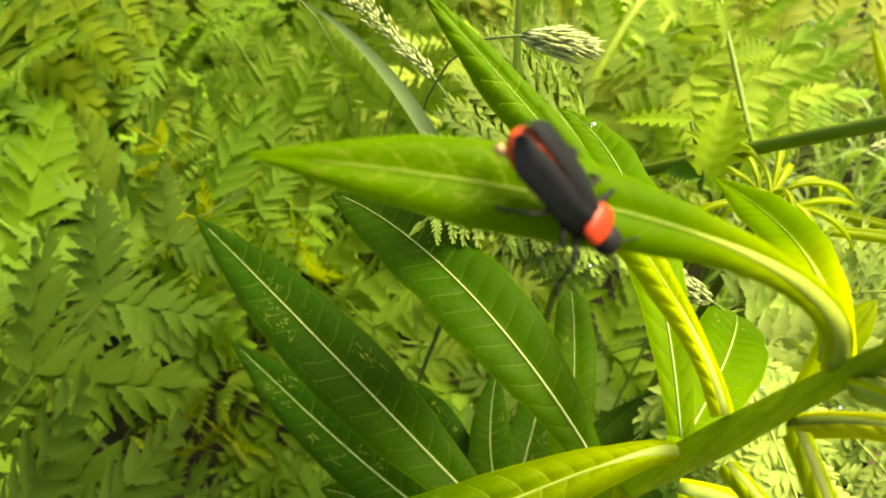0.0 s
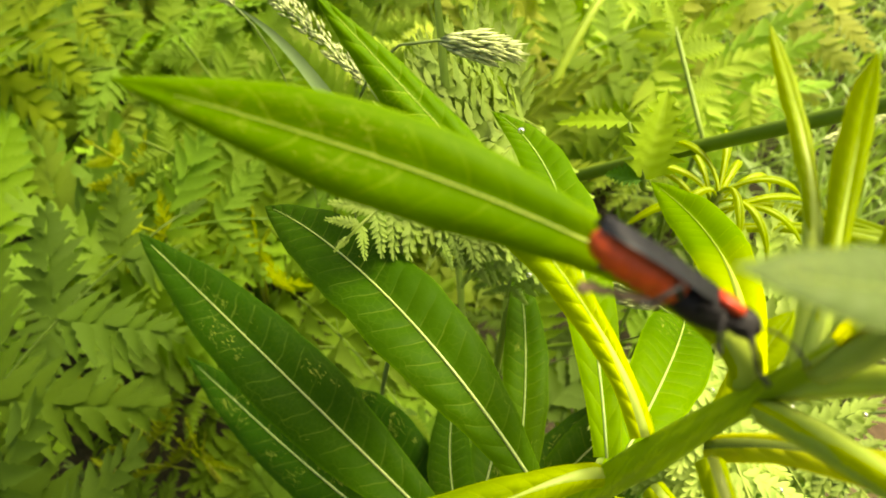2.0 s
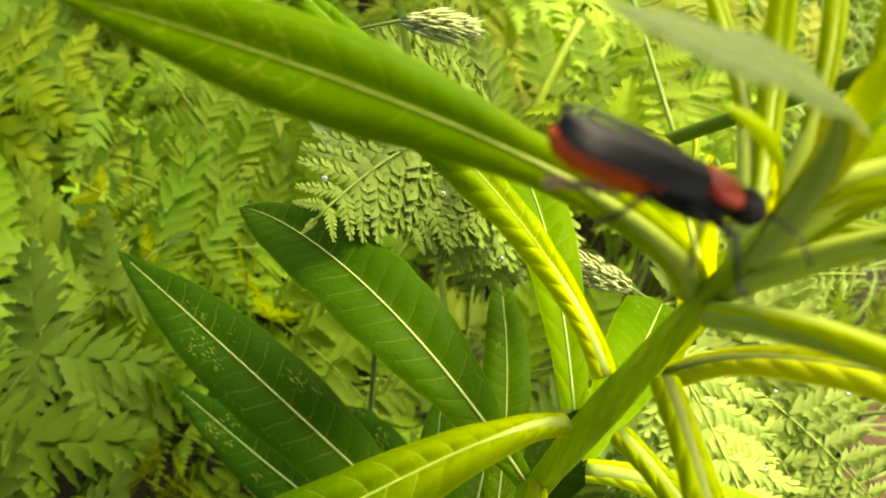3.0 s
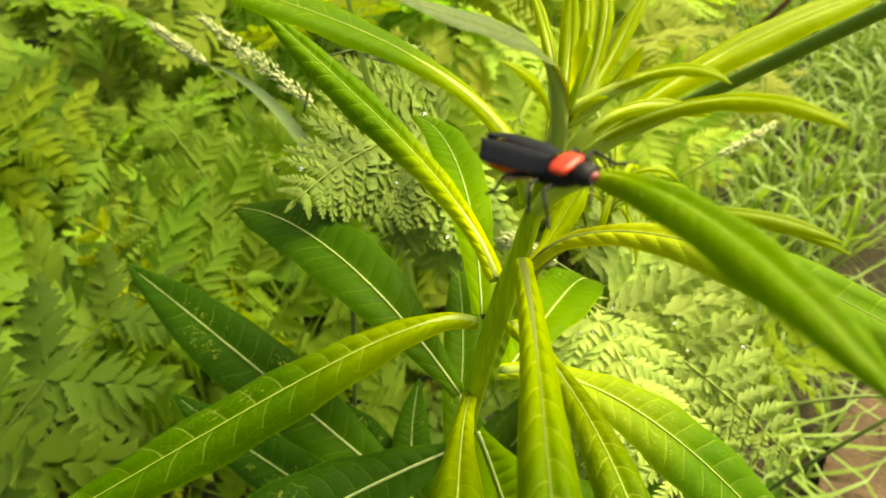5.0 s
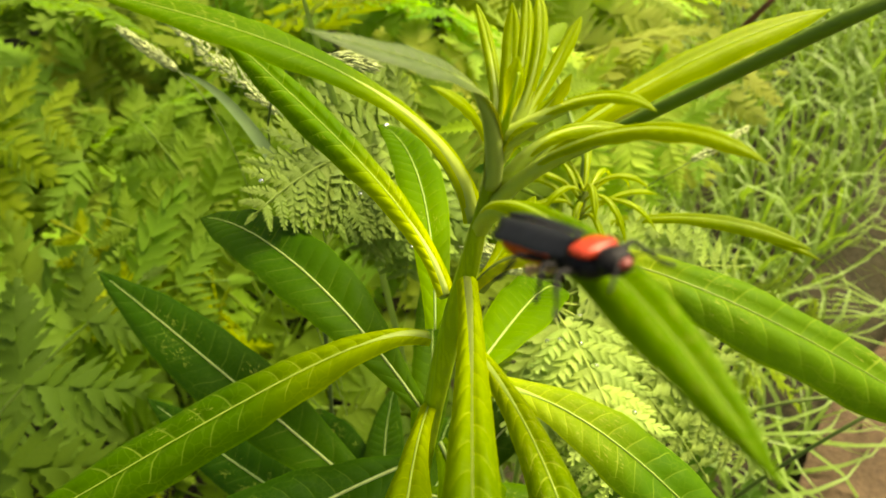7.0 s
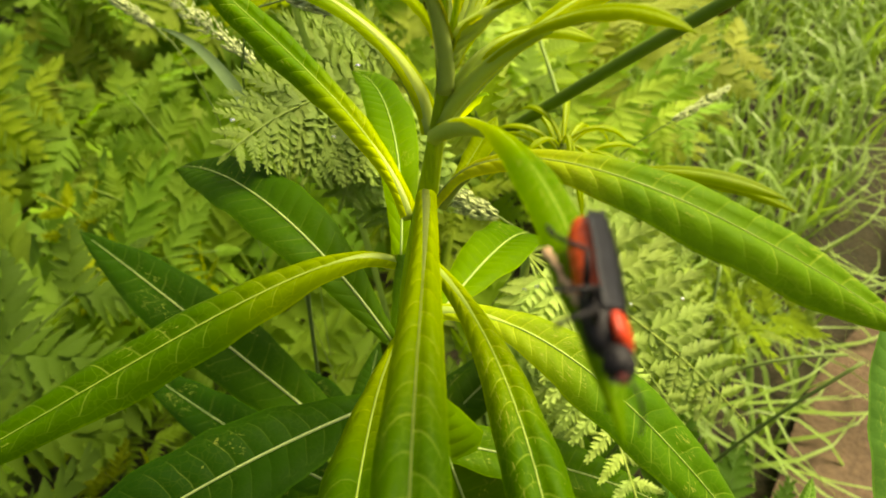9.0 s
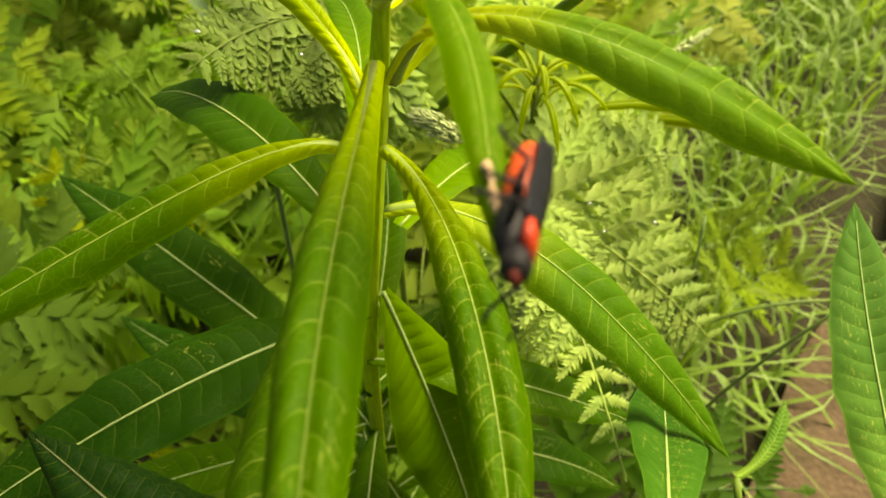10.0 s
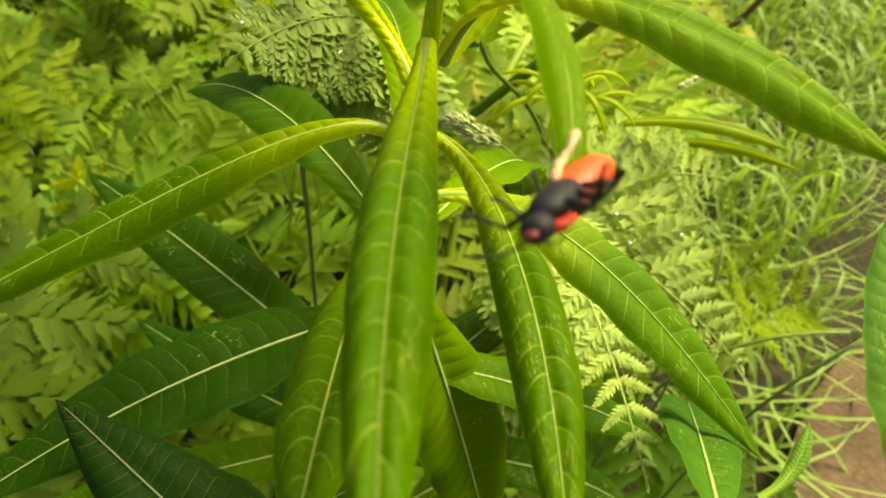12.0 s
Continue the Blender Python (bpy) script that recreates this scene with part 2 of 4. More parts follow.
def blade_meshes(points, hint, width, seed, curl=0.3, slim=1.4, peak=0.5, blunt=2.2, skin=None, stalk=0.0):
    """The blade along its midrib points, and the midrib on it."""
    rng = random.Random(seed)
    n, cols = len(points), 10
    verts, uvs, faces, rib, rad = [], [], [], [], []
    wave = rng.uniform(0, 6.28)
    fleshy = 0.75 if width < 0.003 else 0.55 if width < 0.006 else 0.3
    for i, p in enumerate(points):
        s = i / (n - 1)
        t = (points[min(i + 1, n - 1)] - points[max(i - 1, 0)]).normalized()
        up = (hint - t * hint.dot(t)).normalized()
        side = t.cross(up)
        rise, fall = min(1.0, s / peak), max(0.0, (s - peak) / (1 - peak))
        stub = min(0.0024, 0.38 * width)
        w = 0.5 * (stub + (width - stub) * math.sin(rise * math.pi / 2) ** slim) * (1 - fall**blunt) + 0.0002 * (1 - s)
        for k in range(cols + 1):
            v = 2 * k / cols - 1
            a = abs(v)
            rough = noise.noise(V((s * 9, seed * 3.7 + (5 if v > 0 else 0), 0.3)))
            edge = 1 + (0.07 * rough + 0.03 * noise.noise(V((s * 38, seed * 1.3 + v, 2.2)))) * a
            lift = w * (0.34 * a - curl * a**3.2 if curl < 0.9 else 1.05 * a - 1.36 * a**2.1) + w * a * a * (0.16 * noise.noise(V((s * 7, seed * 2.1 + (9 if v > 0 else 0), 1.1))) + 0.05 * math.sin(40 * s + wave + (1.3 if v > 0 else 0)))
            verts.append(p + side * (v * w * edge * (1 - 0.1 * curl)) + up * lift)
            uvs.append((s, (v + 1) / 2))
        rib.append(p + up * (0.012 * width - 0.6 * max(0.0, stalk * (1 - (s / fleshy) ** 2))))
        rad.append(max(width * (0.0155 * (1 - s) ** 0.9 + 0.0035), stalk * (1 - (s / fleshy) ** 2)))
    for i in range(n - 1):
        for k in range(cols):
            a = i * (cols + 1) + k
            faces.append((a, a + 1, a + cols + 2, a + cols + 1))
    return mesh_of("blade", verts, faces, skin or MATURE, uvs), tube_mesh("midrib", rib[:-2], rad[:-2], RIB, 6)


LEAF_COUNT = [0]


def leaf(parent, a, b, c, d, width, twist=0, tone=0.3, curl=0.3, young=None, shape=None, skin=None, colour=None, rib_share=1.0, stalk=0.0):
    """A willowherb leaf from its base a along a bow to its tip d; its origin is its base."""
    LEAF_COUNT[0] += 1
    base = V(a)
    points = [bezier(a, b, c, d, i / 35) - base for i in range(36)]
    along = points[-1].normalized()
    hint = V((0, 0, 1)) + V((0, -0.12, 0))
    hint = Matrix.Rotation(radians(twist), 3, along) @ hint
    young = tone < 0.45 if young is None else young
    shape = shape or ((curl + 1.0, 2.6, 0.68) if young else (curl, 1.2, 0.48))
    shape = shape if len(shape) == 4 else (*shape, 2.2)
    blade, rib = blade_meshes(points, hint, width, LEAF_COUNT[0], *shape, skin or (TENDER if width < 0.0052 else YOUNG if tone < 0.45 else MATURE), stalk)
    colour = colour or tone_colour(tone)
    ob = piece("leaf", blade, parent, Matrix.Translation(base - parent.location), colour)
    piece("midrib", rib, ob, None, tuple((0.5 * x + y) * rib_share for x, y in zip(colour, (0.25, 0.31, 0.085) if young else (0.30, 0.37, 0.17))))
    return ob


# ---- ground ----
def build_ground():
    n, size = 60, 60.0
    verts, faces = [], []
    ticks = [math.copysign(abs(i / n) ** 4, i) * size for i in range(-n, n + 1)]
    for y in ticks:
        for x in ticks:
            verts.append((x, y + 0.4, 0.02 * noise.noise(V((x * 3, y * 3, 0))) - 0.004))
    m = 2 * n + 1
    for j in range(m - 1):
        for i in range(m - 1):
            faces.append((j * m + i, j * m + i + 1, (j + 1) * m + i + 1, (j + 1) * m + i))
    ground = new("ground", mesh_of("ground", verts, faces, SOIL))
    tagged(ground, "dark leaf litter and soil under the ferns", "ground", kind="structure")
    verts, faces = [], []
    rows, cols = 200, 14
    for i in range(rows + 1):
        s = 4.0 * i / rows - 1.5
        bend = 0.06 * s * s
        mid = V((0.05 + 1.2 * s + bend, -0.41 + 1.2 * s - bend, 0))
        for k in range(cols + 1):
            v = k / cols - 0.5
            p = mid + V((0.72, -0.69, 0)) * (v * 0.47 * (1 + 0.12 * noise.noise(V((s * 9, k * 0.1, 3)))))
            verts.append((p.x, p.y, 0.024 - 0.05 * v * v * 0.4 + 0.004 * noise.noise(V((p.x * 25, p.y * 25, 1)))))
    for i in range(rows):
        for k in range(cols):
            a = i * (cols + 1) + k
            faces.append((a, a + 1, a + cols + 2, a + cols + 1))
    path = new("path", mesh_of("path", verts, faces, DIRT))
    tagged(path, "trodden brown dirt footpath beside the grass", "path", kind="structure")


build_ground()

# ---- the willowherb ----
STEM = ((0.0222, 0.0309, 0.3938), (0.0254, 0.0282, 0.4214), (0.0288, 0.0241, 0.4488), (0.0321, 0.0191, 0.4762))


def build_willowherb():
    foot = V((0.012, 0.085, 0.0))
    plant = thing("willowherb", foot, "tall young willowherb with long narrow leaves round an upright stem", "plant")
    low = V(STEM[0])
    lower = [bezier(foot, foot + V((0, -0.005, 0.15)), low - (V(STEM[1]) - low) * 1.6, low, i / 12) for i in range(12)]
    upper = [bezier(*STEM, i / 24) for i in range(25)]
    points = [p - foot for p in lower + upper]
    count, sides = len(points), 30
    verts, faces = [], []
    for i, p in enumerate(points):
        t = (points[min(i + 1, count - 1)] - points[max(i - 1, 0)]).normalized()
        side = (V((1, 0, 0)) - t * t.x).normalized()
        up = t.cross(side)
        s = i / (count - 1)
        r = 0.00175 - 0.0003 * s - 0.0013 * max(0.0, (s - 0.7) / 0.3)
        for k in range(sides):
            a = 2 * math.pi * k / sides
            ridge = 1 + 0.11 * math.cos(5 * a + 9 * s) ** 3 + 0.05 * math.cos(3 * a - 14 * s)
            verts.append(p + (side * math.cos(a) + up * math.sin(a)) * r * ridge)
    for i in range(count - 1):
        for k in range(sides):
            j = (k + 1) % sides
            faces.append((i * sides + k, i * sides + j, (i + 1) * sides + j, (i + 1) * sides + k))
    faces.append(tuple((count - 1) * sides + k for k in range(sides)))
    piece("stem", mesh_of("stem", verts, faces, STEM_SKIN), plant, None, (0.34, 0.45, 0.02), "ribbed yellow-green stem with darker streaks")
    return plant


plant = build_willowherb()
leaf(plant, (0.0220, 0.0292, 0.4119), (0.0093, 0.0460, 0.4276), (-0.0062, 0.0653, 0.4252), (-0.0218, 0.0860, 0.4079), 0.0131, 0, 0.88)
leaf(plant, (0.0170, 0.0339, 0.3560), (-0.0114, 0.0603, 0.3638), (-0.0390, 0.0881, 0.3675), (-0.0670, 0.1160, 0.3665), 0.0188, 0, 0.93)
leaf(plant, (0.0146, 0.0355, 0.3359), (-0.0163, 0.0589, 0.3184), (-0.0446, 0.0889, 0.3060), (-0.0759, 0.1186, 0.2972), 0.0175, 0, 0.97)
leaf(plant, (0.0238, 0.0251, 0.4347), (0.0170, 0.0233, 0.4426), (-0.0019, 0.0160, 0.4356), (-0.0380, 0.0051, 0.4235), 0.0092, 0, 0.44, stalk=0.0010)
leaf(plant, (0.0264, 0.0257, 0.4421), (0.0246, 0.0371, 0.4471), (0.0123, 0.0485, 0.4540), (-0.0028, 0.0626, 0.4642), 0.0063, 0, 0.16, stalk=0.0010)
leaf(plant, (0.0249, 0.0269, 0.4339), (0.0278, 0.0510, 0.4361), (0.0257, 0.0726, 0.4353), (0.0191, 0.0881, 0.4271), 0.0077, 0, 0.5)
leaf(plant, (0.0200, 0.0327, 0.3748), (0.0262, 0.0532, 0.3786), (0.0293, 0.0742, 0.3797), (0.0286, 0.0955, 0.3779), 0.0094, 0, 0.75)
leaf(plant, (0.0172, 0.0342, 0.3568), (0.0101, 0.0501, 0.3405), (0.0111, 0.0708, 0.3290), (0.0166, 0.0960, 0.3231), 0.0113, 0, 0.9)
leaf(plant, (0.0294, 0.0305, 0.4140), (0.0430, 0.0470, 0.4141), (0.0518, 0.0619, 0.4048), (0.0588, 0.0724, 0.3865), 0.0119, 0, 0.55)
leaf(plant, (0.0174, 0.0348, 0.3563), (0.0278, 0.0510, 0.3470), (0.0422, 0.0655, 0.3402), (0.0584, 0.0803, 0.3363), 0.0125, 0, 0.9)
leaf(plant, (0.0282, 0.0205, 0.4503), (0.0267, 0.0021, 0.4552), (0.0215, -0.0189, 0.4579), (0.0210, -0.0447, 0.4581), 0.0062, 0, 0.43, rib_share=0.5, stalk=0.0010)
leaf(plant, (0.0282, 0.0233, 0.4360), (0.0343, 0.0076, 0.4425), (0.0368, -0.0118, 0.4425), (0.0335, -0.0355, 0.4355), 0.0072, 0, 0.4, stalk=0.0010)
leaf(plant, (0.0275, 0.0253, 0.4228), (0.0410, 0.0202, 0.4308), (0.0560, 0.0071, 0.4211), (0.0718, -0.0103, 0.4005), 0.0106, 0, 0.34, shape=(0.5, 2.2, 0.62), colour=(0.15, 0.25, 0.04), stalk=0.0010)
leaf(plant, (0.0298, 0.0229, 0.4466), (0.0343, 0.0180, 0.4629), (0.0496, 0.0072, 0.4616), (0.0740, -0.0038, 0.4462), 0.0085, 0, 0.16, shape=(1.1, 3.4, 0.77), skin=YOUNG, colour=(0.25, 0.34, 0.065), rib_share=0.6, stalk=0.0010)
leaf(plant, (0.0306, 0.0250, 0.4447), (0.0335, 0.0275, 0.4466), (0.0360, 0.0302, 0.4489), (0.0386, 0.0326, 0.4513), 0.0037, 0, 0.2)
leaf(plant, (0.0303, 0.0215, 0.4630), (0.0319, 0.0180, 0.4780), (0.0254, 0.0149, 0.4791), (0.0157, 0.0138, 0.4839), 0.0036, 0, 0.4, shape=(0.35, 4.0, 0.68), skin=PALE, colour=(0.078, 0.118, 0.03), stalk=0.0009)
leaf(plant, (0.0299, 0.0223, 0.4578), (0.0381, 0.0224, 0.4705), (0.0559, 0.0287, 0.4734), (0.0671, 0.0307, 0.4742), 0.0043, 0, 0.1, stalk=0.0009)
leaf(plant, (0.0300, 0.0221, 0.4591), (0.0362, 0.0173, 0.4727), (0.0428, 0.0102, 0.4778), (0.0470, 0.0049, 0.4758), 0.0025, 0, 0.15, stalk=0.0009)
leaf(plant, (0.0302, 0.0219, 0.4604), (0.0345, 0.0215, 0.4691), (0.0402, 0.0236, 0.4689), (0.0462, 0.0220, 0.4664), 0.0024, 0, 0.15, shape=(1.3, 3.0, 0.72, 3.0), stalk=0.0009)
leaf(plant, (0.0303, 0.0217, 0.4617), (0.0327, 0.0262, 0.4658), (0.0338, 0.0371, 0.4683), (0.0325, 0.0442, 0.4714), 0.0016, 0, 0.1, shape=(1.3, 3.0, 0.72, 3.0), stalk=0.0009)
leaf(plant, (0.0305, 0.0214, 0.4630), (0.0326, 0.0260, 0.4647), (0.0350, 0.0333, 0.4689), (0.0350, 0.0361, 0.4747), 0.0023, 0, 0.1, shape=(1.3, 3.0, 0.72, 3.0), stalk=0.0007)
leaf(plant, (0.0307, 0.0212, 0.4644), (0.0335, 0.0245, 0.4697), (0.0357, 0.0298, 0.4738), (0.0358, 0.0337, 0.4768), 0.0015, 0, 0.06, shape=(1.3, 3.0, 0.72, 3.0), stalk=0.0007)
leaf(plant, (0.0308, 0.0210, 0.4657), (0.0342, 0.0215, 0.4714), (0.0363, 0.0257, 0.4767), (0.0361, 0.0305, 0.4781), 0.0015, 0, 0.06, shape=(1.3, 3.0, 0.72, 3.0), stalk=0.0007)
leaf(plant, (0.0310, 0.0207, 0.4670), (0.0348, 0.0223, 0.4705), (0.0377, 0.0263, 0.4737), (0.0401, 0.0287, 0.4763), 0.0016, 0, 0.08, shape=(1.3, 3.0, 0.72, 3.0), stalk=0.0007)
leaf(plant, (0.0311, 0.0205, 0.4683), (0.0344, 0.0195, 0.4707), (0.0358, 0.0197, 0.4734), (0.0368, 0.0193, 0.4758), 0.0018, 0, 0.05, stalk=0.0007)
leaf(plant, (0.0313, 0.0203, 0.4696), (0.0355, 0.0188, 0.4729), (0.0400, 0.0175, 0.4764), (0.0428, 0.0144, 0.4744), 0.0018, 0, 0.1, stalk=0.0007)
leaf(plant, (0.0237, 0.0287, 0.4132), (0.0189, 0.0121, 0.4256), (0.0169, -0.0089, 0.4354), (0.0148, -0.0344, 0.4436), 0.0106, 0, 0.43, young=True)
leaf(plant, (0.0220, 0.0309, 0.3920), (0.0009, 0.0220, 0.3970), (-0.0205, 0.0111, 0.3994), (-0.0407, -0.0046, 0.3969), 0.0175, 0, 0.97)
leaf(plant, (0.0251, 0.0300, 0.3985), (0.0312, 0.0267, 0.3724), (0.0370, 0.0220, 0.3432), (0.0416, 0.0155, 0.3098), 0.0225, 0, 0.58)
leaf(plant, (0.0199, 0.0325, 0.3746), (0.0409, 0.0291, 0.3709), (0.0605, 0.0247, 0.3645), (0.0782, 0.0182, 0.3551), 0.0125, 0, 0.78)
leaf(plant, (0.0161, 0.0356, 0.3417), (-0.0169, 0.0343, 0.3343), (-0.0498, 0.0337, 0.3275), (-0.0823, 0.0310, 0.3196), 0.0138, 0, 0.78)
leaf(plant, (0.0298, 0.0230, 0.4550), (0.0345, 0.0330, 0.4540), (0.0395, 0.0470, 0.4440), (0.0405, 0.0690, 0.4295), 0.0058, -30, 0.15, shape=(0.3, 2.4, 0.66), skin=SLENDER, stalk=0.0007)
perch_leaf = leaf(plant, (0.0294, 0.0233, 0.4562), (0.0288, 0.0285, 0.4665), (0.0148, 0.0326, 0.4741), (-0.0067, 0.0353, 0.4793), 0.0056, 0, 0.36, shape=(0.5, 9.0, 0.76, 1.7), skin=SLENDER, stalk=0.0011)
bent_leaf = leaf(plant, (0.0298, 0.0216, 0.4575), (0.0284, 0.0095, 0.4735), (0.0311, -0.0046, 0.4820), (0.0347, -0.0192, 0.4792), 0.0042, 0, 0.3, shape=(1.3, 4.5, 0.72), skin=SLENDER, stalk=0.0010)
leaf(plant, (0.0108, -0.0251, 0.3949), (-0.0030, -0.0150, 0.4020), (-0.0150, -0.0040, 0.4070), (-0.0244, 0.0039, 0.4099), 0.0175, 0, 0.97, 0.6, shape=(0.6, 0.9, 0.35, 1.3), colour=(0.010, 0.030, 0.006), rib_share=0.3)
# a low leaf curling up, a pale narrow one and a leaf of the neighbour by the path
neighbour = thing("willowherb_neighbour", (0.095, -0.04, 0.0), "neighbouring willowherb by the path with pale narrow leaves", "plant")
for name, way, thick in (
        ("stem", ((0.095, -0.04, 0.0), (0.092, -0.04, 0.15), (0.1, -0.036, 0.28), (0.101, -0.024, 0.382)), 0.0016),
        ("side_shoot", ((0.1, -0.03, 0.36), (0.092, -0.058, 0.375), (0.058, -0.062, 0.405), (0.049, -0.028, 0.429)), 0.0006),
        ("side_shoot", ((0.1, -0.034, 0.3), (0.101, -0.024, 0.325), (0.098, -0.004, 0.335), (0.099, 0.008, 0.344)), 0.0009)):
    piece(name, tube_mesh(name, [bezier(*way, k / 12) - neighbour.location for k in range(13)], [thick] * 13, STALK, 8), neighbour, None, (0.12, 0.19, 0.02))
leaf(neighbour, (0.0493, -0.0279, 0.4292), (0.0607, -0.0102, 0.4085), (0.0715, 0.0064, 0.3867), (0.0827, 0.0219, 0.3641), 0.012, 0, 0.72, colour=(0.04, 0.11, 0.02))
leaf(neighbour, (0.0991, 0.0082, 0.3443), (0.1065, 0.0099, 0.3458), (0.1122, 0.0149, 0.3476), (0.1162, 0.0223, 0.3496), 0.0045, 0, 0.42, skin=MATURE, colour=(0.17, 0.27, 0.07))
leaf(neighbour, (0.1007, -0.0242, 0.3820), (0.1013, -0.0091, 0.3926), (0.1013, 0.0075, 0.4028), (0.1072, 0.0259, 0.4119), 0.0145, 0, 0.6, colour=(0.11, 0.20, 0.06))


def build_lower_leaves():
    """Older drooping leaves further down the stem."""
    rng = random.Random(12)
    foot, low = V((0.012, 0.085, 0.0)), V(STEM[0])
    for i in range(14):
        s = 0.4 + 0.36 * i / 13
        base = bezier(foot, foot + V((0, -0.005, 0.15)), low - (V(STEM[1]) - low) * 1.6, low, s)
        a = i * 2.4 + 0.9
        out = V((math.cos(a), math.sin(a), 0))
        reach = rng.uniform(0.065, 0.085)
        leaf(plant, base, base + out * reach * 0.35 + V((0, 0, 0.012)), base + out * reach * 0.75 + V((0, 0, 0.008)), base + out * reach + V((0, 0, rng.uniform(-0.025, -0.005))), rng.uniform(0.013, 0.017), 0, rng.uniform(0.86, 0.97))


build_lower_leaves()


def build_crown():
    """The smallest leaves round the growing tip."""
    rng = random.Random(5)
    top, axis = V(STEM[3]), (V(STEM[3]) - V(STEM[2])).normalized()
    for i in range(4):
        a = i * 2.4 + 0.5
        out = V((math.cos(a), math.sin(a), 0))
        s = i / 3
        base = top - axis * (0.012 - 0.005 * s) + out * 0.0007
        reach = rng.uniform(0.007, 0.011) * (1 - 0.35 * s)
        bow = 0.9 - 0.75 * s
        p1 = base + (axis + out * 0.35 * bow).normalized() * reach * 0.45
        p2 = p1 + (axis + out * 0.9 * bow).normalized() * reach * 0.35
        tip = p2 + (axis * 0.2 + out * bow).normalized() * reach * 0.4
        leaf(plant, base, p1, p2, tip, rng.uniform(0.0012, 0.0019), 0, 0.02 + 0.08 * rng.random(), 0.3)


build_crown()


# ---- the beetle ----
def ellipsoid_mesh(name, centre, radii, material, bend=0.0, rings=12, sides=16, shape=None):
    verts, faces = [], []
    for i in range(rings + 1):
        u = -1 + 2 * i / rings
        r = math.sqrt(max(0.0, 1 - abs(u) ** 2.4)) if shape is None else shape(u)
        for k in range(sides):
            a = 2 * math.pi * k / sides
            verts.append((centre[0] + radii[0] * u, centre[1] + radii[1] * r * math.cos(a), centre[2] + radii[2] * r * math.sin(a) + bend * u * u))
    for i in range(rings):
        for k in range(sides):
            j = (k + 1) % sides
            faces.append((i * sides + k, (i + 1) * sides + k, (i + 1) * sides + j, i * sides + j))
    return mesh_of(name, verts, faces, material)


def build_beetle():
    """Facing +x, back up, about 10 mm long; the origin is the body's middle."""
    mm = 0.00079
    bug = thing("beetle", (0, 0, 0), "black soldier beetle with orange-red neck shield and belly", "beetle")
    ring = lambda u: math.sqrt(max(0.0, 1 - abs(u) ** 3)) * (1 + 0.045 * math.sin(u * 22))  # noqa: E731
    piece("abdomen", ellipsoid_mesh("abdomen", (-2.3 * mm, 0, -0.25 * mm), (3.6 * mm, 1.65 * mm, 1.35 * mm), BELLY, rings=22, shape=ring), bug, None, None, "ringed orange-red belly")
    piece("thorax", ellipsoid_mesh("thorax", (2.0 * mm, 0, -0.45 * mm), (2.75 * mm, 1.5 * mm, 1.15 * mm), LIMB), bug)
    for s in (1, -1):
        verts, faces, n, m = [], [], 18, 8
        for i in range(n + 1):
            u = i / n
            x = (2.3 - 8.2 * u) * mm
            half = 2.15 * mm * (0.72 + 0.28 * min(1, u * 4)) * (1 - max(0.0, (u - 0.72) / 0.28) ** 2.4 * 0.92)
            for k in range(m + 1):
                v = k / m
                y = s * ((0.03 + 0.3 * u * u) * mm + half * v * (1.04 if v < 1 else 1.0))
                z = (1.15 - 1.0 * v**2.2 - 0.25 * max(0, u - 0.6) + 0.25 * math.sin(u * 2.2) - 0.05 * math.cos(v * 9)) * mm
                verts.append((x, y, z))
        for i in range(n):
            for k in range(m):
                a = i * (m + 1) + k
                q = (a, a + 1, a + m + 2, a + m + 1)
                faces.append(q if s < 0 else q[::-1])
        piece("wing_case", mesh_of("wing_case", verts, faces, BLACK), bug, None, None, "matt blue-black wing case")
    piece("neck_shield", ellipsoid_mesh("neck_shield", (3.4 * mm, 0, 0.62 * mm), (1.1 * mm, 1.55 * mm, 0.52 * mm), RED, shape=lambda u: max(0.0, 1 - abs(u) ** 4) ** 0.5), bug, None, None, "glossy orange-red neck shield")
    head = piece("head", ellipsoid_mesh("head", (5.2 * mm, 0, 0.1 * mm), (1.1 * mm, 1.15 * mm, 0.95 * mm), LIMB), bug)
    piece("face", ellipsoid_mesh("face", (6.0 * mm, 0, 0.15 * mm), (0.5 * mm, 0.58 * mm, 0.38 * mm), FACE), head, None, None, "dark red face")
    for s in (1, -1):
        piece("eye", ellipsoid_mesh("eye", (5.2 * mm, s * 0.92 * mm, 0.15 * mm), (0.32 * mm, 0.28 * mm, 0.32 * mm), LIMB), head)
        pts = [bezier(V((5.7, s * 0.4, 0.25)) * mm, V((6.8, s * 1.1, 0.9)) * mm, V((7.6, s * 2.0, 0.7)) * mm, V((8.0, s * 3.2, 0.0)) * mm, i / 14) for i in range(15)]
        piece("antenna", tube_mesh("antenna", pts, [(0.10 if i % 2 else 0.075) * mm for i in range(15)], LIMB, 6), head)
    rng = random.Random(31)
    wing = [bezier(V((0.6, 0.5, -1.3)) * mm, V((-1.0, 0.7, -2.2)) * mm, V((-2.6, 0.3, -2.3)) * mm, V((-4.6, 0.4, -3.2)) * mm, k / 16) + V((0, rng.uniform(-0.12, 0.12), rng.uniform(-0.12, 0.12))) * mm for k in range(17)]
    piece("hind_wing", tube_mesh("hind_wing", wing, [rng.uniform(0.2, 0.42) * mm for _ in wing], SHIN, 8), bug, None, None, "crumpled tan hind wing")
    legs = []
